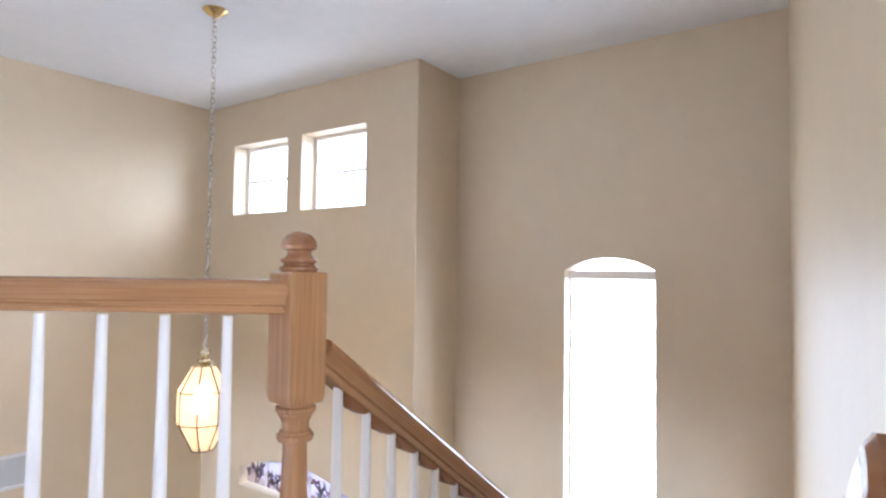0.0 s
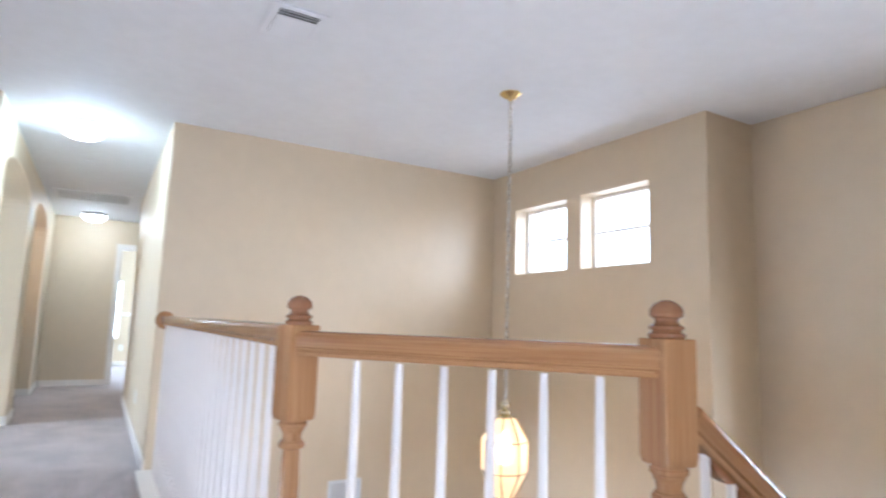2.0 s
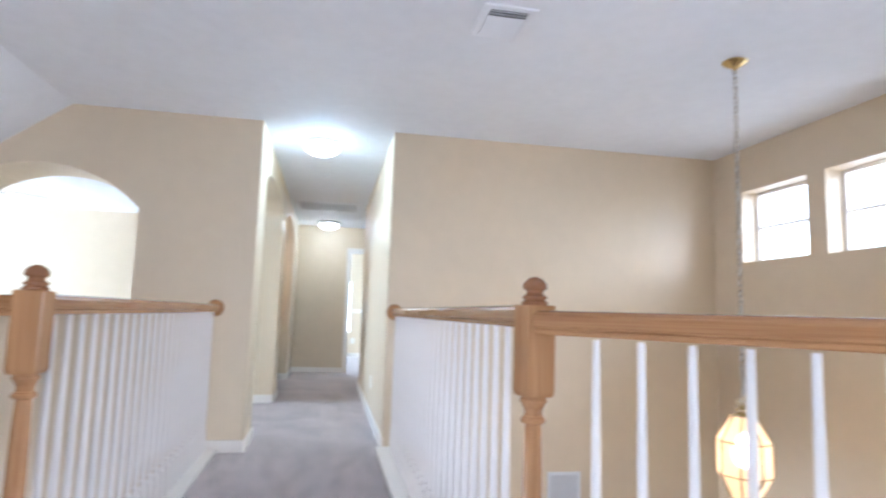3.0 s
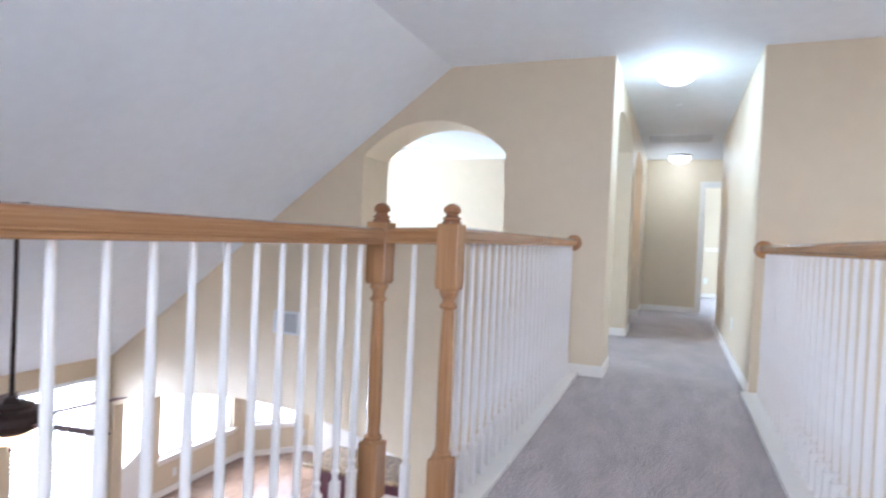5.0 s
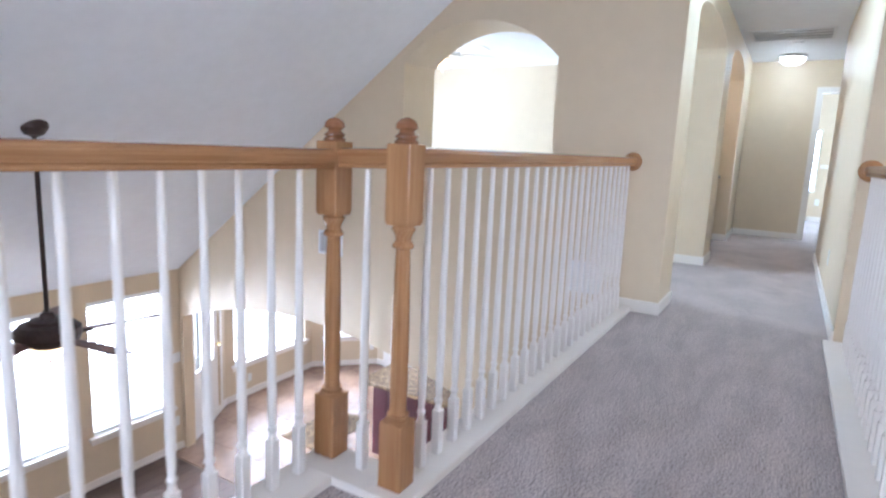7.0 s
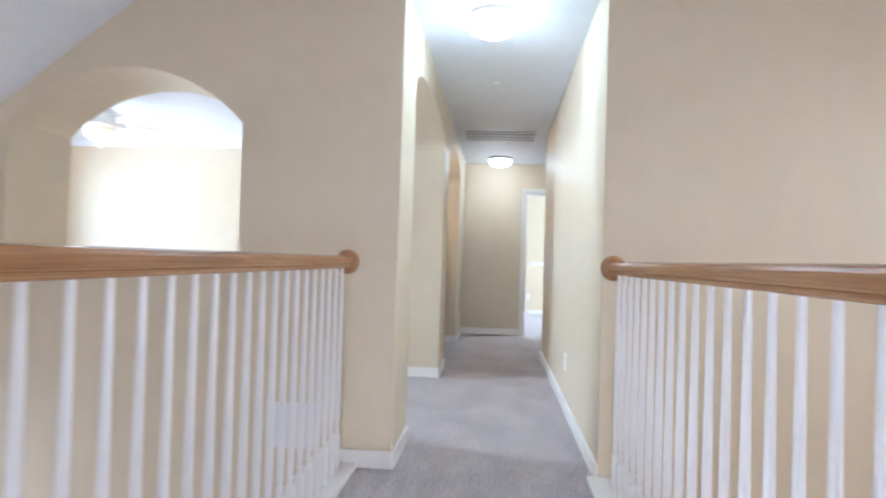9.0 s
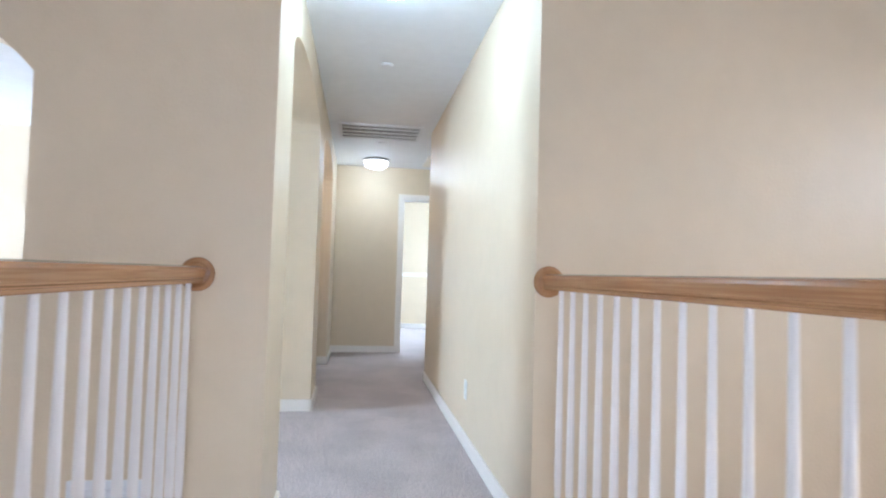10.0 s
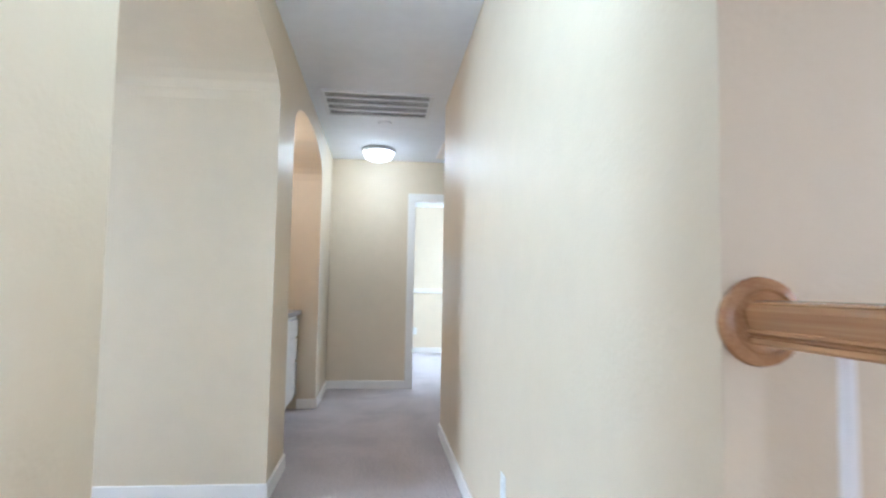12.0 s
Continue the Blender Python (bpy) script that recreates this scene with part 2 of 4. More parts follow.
def piece(name, me, parent, m=Matrix(), label=""):
    ob = new(name, me)
    ob.parent = parent
    ob.matrix_basis = PLACE[parent].inverted() @ m
    PLACE[ob] = m
    if label:
        ob["label"] = label
    return ob


def part(name, bm, mat, parent, label="", m=Matrix()):
    return piece(name, mesh_of(name, bm, mat), parent, m, label)


def solid(name, bm, mat, label, category, group="", kind="structure"):
    ob = new(name, mesh_of(name, bm, mat))
    PLACE[ob] = Matrix()
    return tagged(ob, label, category, group, kind)


# ---- walls, floors, ceilings ----
def on_x(x, sign):
    return lambda u, v, w: (x + sign * w, u, v)


def on_y(y, sign):
    return lambda u, v, w: (u, y + sign * w, v)


PAINT = "beige painted drywall with a light orange-peel texture"
zl = ZC + SLOPE * (YL - YK)
low_arch = segment(-4.92, -1.48, -0.93, 0.31)
zs = -0.3
ys = YK + (zs - ZC) / SLOPE
solid("wall_west_lower", panel([(-4.92, LZ)] + low_arch[::-1] + [(-1.48, LZ), (HL, LZ), (HL, zs), (ys, zs), (YL, zl), (YL, LZ)], [], on_x(WX, -1), 0.12),
      M_WALL, PAINT + ", a wide arch open to the kitchen", "wall")
solid("wall_west_upper", panel([(ys, zs), (HL, zs), (HL, ZC), (YK, ZC)], [[(-0.765, 1.02)] + segment(-2.035, -0.765, 1.68, 0.285) + [(-2.035, 1.02)]], on_x(WX, -1), WX - WB),
      M_WALL, PAINT + " with an arched opening to the loft", "wall")
solid("wall_foyer_west", panel(rect(HR, YW, LZ, ZC), [], on_x(WX, -1), 0.12), M_WALL, PAINT + ", two storeys tall", "wall")
solid("wall_hall_north", block(-8.0, WX - 0.12, HR, HR + 0.12, 0, ZC), M_WALL, PAINT + " along the hall", "wall")
A1, A2, S1, S2 = (-6.74, WB), (-8.94, -7.25), 1.975, 1.97
solid("wall_hall_south", panel([(-9.94, 0), (A2[0], 0)] + arch(*A2, S2, 0.26)[::-1] + [(A2[1], 0), (A1[0], 0)] + arch(*A1, S1, 0.215)[::-1] + [(WB, ZC), (-9.94, ZC)],
      [], on_y(HL, -1), 0.12), M_WALL, PAINT + " with two arched openings", "wall")


def vault(x0, x1, spring, rise, y0, y1, top):
    outline = arch(x0, x1, spring, rise) + [(x0, top), (x1, top)]
    return panel(outline, [], on_y(y0, -1), y0 - y1)


solid("arch_loft", vault(*A1, S1, 0.215, HL - 0.12, -0.9, ZC), M_WALL, "beige painted deep arch between hall and loft", "wall")
solid("ceiling_loft", vault(*A1, S1, 0.215, -0.9, -3.6, ZC), M_CEIL, "white barrel-vaulted ceiling over the loft", "ceiling")
solid("wall_loft_west", block(A1[0] - 0.12, A1[0], -3.6, HL - 0.12, 0, S1 + 0.01), M_WALL, PAINT + " beside the loft", "wall")
solid("wall_loft_south", panel(rect(A1[0] - 0.12, WB + 0.1, 0, ZC), [rect(-6.42, -5.22, 0.85, 1.85)], on_y(-3.6, -1), 0.12), M_WALL, PAINT + " with a window", "wall")
solid("ceiling_niche", vault(*A2, S2, 0.26, HL - 0.12, -0.75, ZC), M_WALL, "beige vaulted top of the vanity niche", "ceiling")
solid("wall_niche_east", block(A2[1], A2[1] + 0.12, -0.75, HL - 0.12, 0, S2 + 0.01), M_WALL, PAINT + " at the niche's side", "wall")
solid("wall_niche_west", block(A2[0] - 0.12, A2[0], -0.75, HL - 0.12, 0, S2 + 0.01), M_WALL, PAINT + " at the niche's side", "wall")
solid("wall_niche_south", block(A2[0] - 0.12, A2[1] + 0.12, -0.87, -0.75, 0, ZC), M_WALL, PAINT + " behind the vanity", "wall")
DY0, DY1 = 0.91, 1.72
solid("wall_hall_end", panel([(-0.5, 0), (DY0, 0), (DY0, 1.99), (DY1, 1.99), (DY1, 0), (3.2, 0), (3.2, ZC), (-0.5, ZC)], [], on_x(-9.94, -1), 0.12), M_WALL, PAINT + " with a doorway at the hall's end", "wall")
solid("wall_side_hall", block(-8.12, -8.0, HR + 0.12, 3.2, 0, ZC), M_WALL, PAINT, "wall")
solid("wall_side_hall_end", block(-9.94, -8.12, 3.2, 3.32, 0, ZC), M_WALL, PAINT, "wall")
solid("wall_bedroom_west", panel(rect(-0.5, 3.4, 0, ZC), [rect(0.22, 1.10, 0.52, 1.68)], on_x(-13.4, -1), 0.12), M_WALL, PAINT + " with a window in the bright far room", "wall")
solid("wall_bedroom_north", panel(rect(-13.4, -10.06, 0, ZC), [rect(-12.7, -11.3, 0.65, 1.95)], on_y(3.2, 1), 0.12), M_WALL, PAINT + " with a window", "wall")
solid("wall_bedroom_south", block(-13.4, -10.06, -0.62, -0.5, 0, ZC), M_WALL, PAINT, "wall")

W1, W2, WZ = (-4.14, -3.49), (-3.33, -2.69), (1.482, 2.045)
TR = (-3.97, -2.73)
transom = [(TR[1], -0.64)] + segment(*TR, -0.50, 0.13) + [(TR[0], -0.64)]
solid("wall_foyer_north", panel(rect(WX - 0.12, -2.25, LZ, ZC), [rect(*W1, *WZ), rect(*W2, *WZ), transom], on_y(YW, 1), 0.2), M_WALL, PAINT + " with two small windows and a transom", "wall")
solid("wall_foyer_return", block(-2.37, -2.25, YW + 0.2, YA, LZ, ZC), M_WALL, PAINT, "wall")
AX, AZ = (-1.455, -0.915), (-0.9, 1.062)
solid("wall_stair_north", panel(rect(-2.37, 0.2, LZ, ZC), [[(AX[1], AZ[0])] + segment(*AX, AZ[1], 0.078) + [(AX[0], AZ[0])]], on_y(YA, 1), 0.15), M_WALL, PAINT + " with a tall arched window", "wall")
EAST = ((-0.26, YA), (0.103, 1.25))     # the stair's outer wall, in plan
ang = math.degrees(math.atan2(EAST[1][0] - EAST[0][0], EAST[0][1] - EAST[1][1]))
side = math.hypot(EAST[1][0] - EAST[0][0], EAST[0][1] - EAST[1][1])
ob = solid("wall_stair_east", block(0, 0.12, 0, side, LZ, ZC), M_WALL, PAINT + " beside the stair", "wall")
ob.matrix_basis = pose(*EAST[1], 0, 0, 0, ang)
solid("wall_landing_north", block(0.223, 1.9, 1.25, 1.37, LZ, ZC), M_WALL, PAINT + " behind the landing", "wall")
# This wall's window is unseen, added to let fill light onto the landing.
solid("wall_landing_east", panel([(YL - 0.1, LZ), (1.37, LZ), (1.37, ZC), (YK, ZC), (YL - 0.1, zl)], [rect(-0.4, 0.8, 0.55, 1.85)], on_x(1.8, 1), 0.12), M_WALL, PAINT + " with a window", "wall")
LWR, LWL, LWZ = (-4.34, -3.48), (-3.28, -2.20), (-1.96, -0.58)
solid("wall_living_south", panel(rect(WX, 1.8, LZ, zl + 0.02), [rect(*LWR, *LWZ), rect(*LWL, *LWZ)], on_y(YL, -1), 0.15), M_WALL, PAINT + " with large windows", "wall")

# the ceiling in three pieces, and the fold over the living room
solid("ceiling_upper", block(WX, 1.8, YK, YA, ZC, ZC + 0.1), M_CEIL, "flat white painted ceiling over bridge and foyer", "ceiling")
solid("ceiling_hall", block(-9.94, WX, HL, 3.2, ZC, ZC + 0.1), M_CEIL, "flat white painted hall ceiling", "ceiling")
solid("ceiling_bedroom", block(-13.4, -10.06, -0.5, 3.2, ZC, ZC + 0.1), M_CEIL, "flat white ceiling", "ceiling")
solid("ceiling_sloped", panel([(YK, ZC), (YL, zl), (YL, zl + 0.13), (YK, ZC + 0.13)], [], on_x(1.8, -1), 1.8 - WX), M_CEIL, "white vaulted ceiling sloping down over the living room", "ceiling")

floor_plan = [(-4.6, -0.258), (-1.925, -0.258), (-1.925, -0.544), (1.8, -0.544), (1.8, 1.25), (0.103, 1.25), (0.065, 1.60), (-0.84, 1.60), (-1.53, 1.12), (-4.6, 1.12)]
solid("floor_bridge", panel(floor_plan, [], lambda u, v, w: (u, v, -w), 0.3), M_CARPET, "grey-brown cut pile carpet over the bridge", "floor")
solid("floor_upper", block(-13.4, -4.6, -3.6, 3.2, -0.3, 0), M_CARPET, "grey-brown cut pile carpet in the hall", "floor")
solid("floor_lower", block(-8.2, 1.8, -6.4, 4.4, LZ - 0.2, LZ - 0.012), M_GROUT, "dark bed under planks and tiles", "floor")

solid("ground", block(-400, 400, -400, 400, LZ - 0.5, LZ - 0.3), material("pale_ground", (0.34, 0.33, 0.28), 0.9, grain=3, vary=0.2), "pale ground outside the house", "ground")

# ---- breakfast nook walls ----
NOOK = [(WX - 0.12, YL), (-5.50, -5.50), (-7.22, -5.55), (-7.95, -4.80), (-7.95, -0.9)]


def nook_wall(name, a, b, holes, label):
    w = math.hypot(b[0] - a[0], b[1] - a[1])
    turn = math.degrees(math.atan2(b[1] - a[1], b[0] - a[0]))
    ob = solid(name, panel(rect(0, w, LZ, -0.3), holes, lambda u, v, t: (u, t, v), 0.12), M_WALL, label, "wall")
    ob.matrix_basis = pose(*a, 0, 0, 0, turn)
    PLACE[ob] = ob.matrix_basis.copy()
    bar = solid("baseboard_nook", block(0.0, w, -0.015, -0.001, LZ, LZ + 0.09, 0.003), M_TRIM, "white painted baseboard", "baseboard")
    bar.matrix_basis = ob.matrix_basis.copy()
    return ob.matrix_basis.copy(), w


nd, ndw = nook_wall("wall_nook_door", NOOK[0], NOOK[1], [rect(0.06, 0.86, LZ + 0.02, LZ + 2.03)], PAINT + " around the back door")
nb, nbw = nook_wall("wall_nook_south", NOOK[1], NOOK[2], [rect(0.16, 1.56, -2.0, -0.70)], PAINT + " with a wide window")
ns, nsw = nook_wall("wall_nook_west", NOOK[2], NOOK[3], [rect(0.2, 0.86, -2.01, -0.86)], PAINT + " with a window")
nk, nkw = nook_wall("wall_kitchen", NOOK[3], NOOK[4], [], PAINT)
solid("wall_kitchen_north", block(-8.07, WB, -0.9, -0.78, LZ, -0.3), M_WALL, PAINT, "wall")

# ---- baseboards and trim ----
def base(x0, x1, y0, y1, z=0.0, h=0.085):
    solid("baseboard", block(x0, x1, y0, y1, z, z + h, 0.004), M_TRIM, "white painted wooden baseboard", "baseboard")


base(WX, WX + 0.014, RY_L - 0.05, HL + 0.0)
base(WB, WX + 0.014, HL, HL + 0.014)
base(A1[0], A1[0] + 0.014, -3.6, HL + 0.014)
base(A2[1], A1[0] + 0.014, HL, HL + 0.014)
base(A2[0], A2[0] + 0.014, -0.115, HL + 0.014)
base(-9.94, A2[0] + 0.014, HL, HL + 0.014)
base(-9.94, -9.926, HL + 0.014, DY0 - 0.06)
base(-8.0, WX, HR - 0.014, HR)
base(-13.4, -13.386, -0.5, 3.2)
base(WX, 1.8, YL, YL + 0.014, LZ)
for y0, y1 in ((-0.5, 0.20), (1.12, 3.2)):
    solid("trim_chair_rail", block(-13.4, -13.375, y0, y1, 0.97, 1.04, 0.008), M_TRIM, "white chair rail on the far room's wall", "trim")

# doorway casing at the hall's end
casing = thing("door_1", (-9.94, (DY0 + DY1) / 2, 0), "open doorway with white painted casing at the hall's end", "doorway", kind="structure")
part("casing", block(-9.94, -9.92, DY0 - 0.06, DY0, 0, 1.99, 0.004), M_TRIM, casing)
part("casing", block(-9.94, -9.92, DY1, DY1 + 0.06, 0, 1.99, 0.004), M_TRIM, casing)
part("casing", block(-9.94, -9.92, DY0 - 0.06, DY1 + 0.06, 1.99, 2.05, 0.004), M_TRIM, casing)
part("jamb", block(-10.06, -9.924, DY0, DY0 + 0.018, 0, 1.99), M_TRIM, casing)
part("jamb", block(-10.06, -9.924, DY1 - 0.018, DY1, 0, 1.99), M_TRIM, casing)
part("head_jamb", block(-10.06, -9.924, DY0 + 0.018, DY1 - 0.018, 1.972, 1.99), M_TRIM, casing)


# ---- windows ----
def window(name, m, w, h, cols, rows, label, sill=True, depth=0.11, f=0.03):
    """Built in x (across), z (up) from its lower corner, y pointing out of doors."""
    win = thing(name, m.translation, label, "window", kind="structure")
    for x0, x1, z0, z1 in ((0, f, 0, h), (w - f, w, 0, h), (f, w - f, 0, f), (f, w - f, h - f, h)):
        part("window_frame", block(x0, x1, depth - 0.03, depth + 0.02, z0, z1, 0.004), M_TRIM, win, "", m)
    for i in range(cols):
        for j in range(rows):
            pw, ph = (w - 2 * f) / cols, (h - 2 * f) / rows
            p = part("pane", block(f + i * pw + 0.004, f + (i + 1) * pw - 0.004, depth - 0.005, depth, f + j * ph + 0.004, f + (j + 1) * ph - 0.004), M_GLASS, win, "", m)
            p.visible_shadow = False
    for i in range(1, cols):
        x = f + i * (w - 2 * f) / cols
        part("muntin", block(x - 0.008, x + 0.008, depth - 0.015, depth + 0.006, f, h - f), M_TRIM, win, "", m)
    for j in range(1, rows):
        z = f + j * (h - 2 * f) / rows
        part("muntin", block(f, w - f, depth - 0.017, depth + 0.008, z - 0.009, z + 0.009), M_TRIM, win, "", m)
    if sill:
        part("window_sill", block(-0.05, w + 0.05, -0.045, depth - 0.028, -0.035, 0.003, 0.006), M_TRIM, win, "", m)
        part("apron", block(-0.03, w + 0.03, -0.014, -0.002, -0.085, -0.035, 0.004), M_TRIM, win, "", m)
    return win


def blind(m, w, h, drop):
    b = thing("window_blind", m.translation, "white horizontal slat blind with open slats in the window", "blind", group="living room blinds")
    part("headrail", block(0.01, w - 0.01, 0.02, 0.06, h - 0.05, h - 0.005, 0.004), M_BLIND, b, "", m)
    slat = mesh_of("slat", block(0.012, w - 0.012, -0.022, 0.022, -0.0015, 0.0015), M_BLIND)
    z = h - 0.075
    while z > h - drop + 0.03:
        piece("slat", slat, b, m @ pose(0, 0.04, z, 22))
        z -= 0.042
    part("bottom_rail", block(0.012, w - 0.012, 0.02, 0.06, h - drop, h - drop + 0.02, 0.004), M_BLIND, b, "", m)
    for x in (w * 0.2, w * 0.8):
        part("cord", block(x - 0.0015, x + 0.0015, 0.0385, 0.0415, h - drop, h - 0.05), M_BLIND, b, "", m)


south = lambda x, z: pose(x, YL, z, 0, 0, 180)
window("window_1", pose(W1[0], YW, WZ[0]), W1[1] - W1[0], WZ[1] - WZ[0], 1, 2, "small square white-framed window high in the foyer wall", False, depth=0.16, f=0.026)
window("window_2", pose(W2[0], YW, WZ[0]), W2[1] - W2[0], WZ[1] - WZ[0], 1, 2, "small square white-framed window high in the foyer wall", False, depth=0.16, f=0.026)
window("window_3", south(LWR[1], LWZ[0]), LWR[1] - LWR[0], LWZ[1] - LWZ[0], 1, 2, "tall white-framed living room window with a white sill")
window("window_4", south(LWL[1], LWZ[0]), LWL[1] - LWL[0], LWZ[1] - LWZ[0], 1, 2, "wide white-framed living room window with a white sill")
blind(south(LWR[1], LWZ[0]), LWR[1] - LWR[0], LWZ[1] - LWZ[0], 1.37)
blind(south(LWL[1], LWZ[0]), LWL[1] - LWL[0], LWZ[1] - LWZ[0], 1.37)
window("window_5", nb @ pose(0.16, 0, -2.0), 1.40, 1.30, 2, 1, "wide white-framed breakfast nook window", depth=0.08)
window("window_6", ns @ pose(0.20, 0, -2.01), 0.66, 1.15, 2, 2, "white-framed window in the angled nook wall", depth=0.08)
window("window_7", pose(AX[0], YA, AZ[0]), AX[1] - AX[0], AZ[1] - AZ[0] - 0.02, 1, 1, "tall narrow window over the stair, bright with daylight", False, f=0.012)
arch_win = thing("window_8", ((AX[0] + AX[1]) / 2, YA, AZ[1]), "low arched light above the tall stair window", "window", kind="structure")
part("window_frame", block(AX[0], AX[1], YA + 0.04, YA + 0.13, AZ[1] - 0.05, AZ[1] + 0.0, 0.003), M_TRIM, arch_win, "grey-white mullion bar")
p = part("pane", panel(segment(AX[0] + 0.01, AX[1] - 0.01, AZ[1] + 0.002, 0.07), [], on_y(YA + 0.09, 1), 0.004), M_GLASS, arch_win)
p.visible_shadow = False
window("window_9", pose(-5.22, -3.6, 0.85, 0, 0, 180), 1.2, 1.0, 2, 1, "white-framed loft window")
window("window_10", pose(-12.7, 3.2, 0.65), 1.4, 1.3, 2, 1, "unseen white-framed window added to light the far room")
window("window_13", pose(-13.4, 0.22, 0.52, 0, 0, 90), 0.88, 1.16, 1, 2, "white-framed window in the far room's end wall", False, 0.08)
window("window_11", pose(1.8, 0.8, 0.55, 0, 0, -90), 1.2, 1.3, 2, 1, "white-framed window behind the landing, unseen, added for fill light")

# patterned transom over the entrance
tw = thing("window_12", ((TR[0] + TR[1]) / 2, YW, -0.64), "arched transom with leaded lilac and plum pattern glass", "window", kind="structure")
n_lights = 5
tc = segment(TR[0] + 0.02, TR[1] - 0.02, -0.52, 0.12, 40)
for i in range(n_lights):
    x0 = TR[0] + 0.02 + i * (TR[1] - TR[0] - 0.04) / n_lights
    x1 = x0 + (TR[1] - TR[0] - 0.04) / n_lights
    tops = [q for q in tc if x0 <= q[0] <= x1]
    p = part("pane", panel([(x0 + 0.004, -0.62), (x1 - 0.004, -0.62)] + [(min(max(a, x0 + 0.004), x1 - 0.004), b) for a, b in tops], [], on_y(YW + 0.06, 1), 0.006), M_STAIN, tw)
    p.visible_shadow = False
    part("lead_bar", block(x1 - 0.005, x1 + 0.005, YW + 0.05, YW + 0.072, -0.63, -0.44 if 0 < i < 3 else -0.50), M_TRIM, tw)
    for k in range(20):
        a, b, r = x0 + random.uniform(0.015, 0.225), random.uniform(-0.61, -0.46), random.uniform(0.010, 0.021)
        bm = bmesh.new()
        bmesh.ops.create_icosphere(bm, subdivisions=1, radius=r, matrix=pose(a, YW + 0.058, b, 0, random.uniform(0, 180), 0) @ Matrix.Diagonal((1.4, 0.12, 0.7, 1)))
        part("glass_leaf", bm, M_STAIN_P, tw)
    for k in range(8):
        a, b = x0 + random.uniform(0.05, 0.19), random.uniform(-0.59, -0.49)
        part("lead_line", block(-0.055, 0.055, -0.003, 0.003, -0.0025, 0.0025), M_LEAD, tw, "", pose(a, YW + 0.054, b, 0, random.uniform(20, 160), 0))

# ---- railings ----
RAIL = [(-0.020, 0.0), (0.020, 0.0), (0.0235, 0.003), (0.0235, 0.009), (0.0200, 0.0095), (0.0200, 0.0125), (0.0265, 0.016), (0.0265, 0.0195), (0.0240, 0.0205), (0.0290, 0.034), (0.0295, 0.044), (0.0235, 0.0515), (0.0235, 0.0535), (0.012, 0.057), (0.0, 0.058),
        (-0.012, 0.057), (-0.0235, 0.0535), (-0.0235, 0.0515), (-0.0295, 0.044), (-0.0290, 0.034), (-0.0240, 0.0205), (-0.0265, 0.0195), (-0.0265, 0.016), (-0.0200, 0.0125), (-0.0200, 0.0095), (-0.0235, 0.009), (-0.0235, 0.003)]


def handrail(parent, a, b, name="handrail"):
    """A moulded rail between two points of its underside."""
    a, b = Vector(a), Vector(b)
    d = b - a
    bm = sweep(bmesh.new(), RAIL, 0, d.length)
    for f in bm.faces:
        f.smooth = len(f.verts) == 4
    crisp(bm)
    m = Matrix.Translation(a) @ Euler((0, -math.asin(d.z / d.length), math.atan2(d.y, d.x))).to_matrix().to_4x4()
    return part(name, bm, M_OAK_X, parent, "", m)


def baluster_mesh(h):
    bm = cube(bmesh.new(), -0.0148, 0.0148, -0.0148, 0.0148, 0, 0.155)
    soft(bm, 0.002, 1)
    lathe(bm, [(0.0145, 0.150), (0.0105, 0.168), (0.0095, 0.176), (0.0135, 0.183), (0.0135, 0.190), (0.0095, 0.197), (0.0112, 0.215), (0.0132, 0.300), (0.0128, 0.45), (0.0105, 0.70), (0.0085, h)], 10)
    return mesh_of("baluster", bm, M_BAL)


CURB = 0.028
BAL = baluster_mesh(RTC - 0.058 - CURB + 0.006)
BAL_TALL = baluster_mesh(RT - 0.058 - CURB + 0.010)


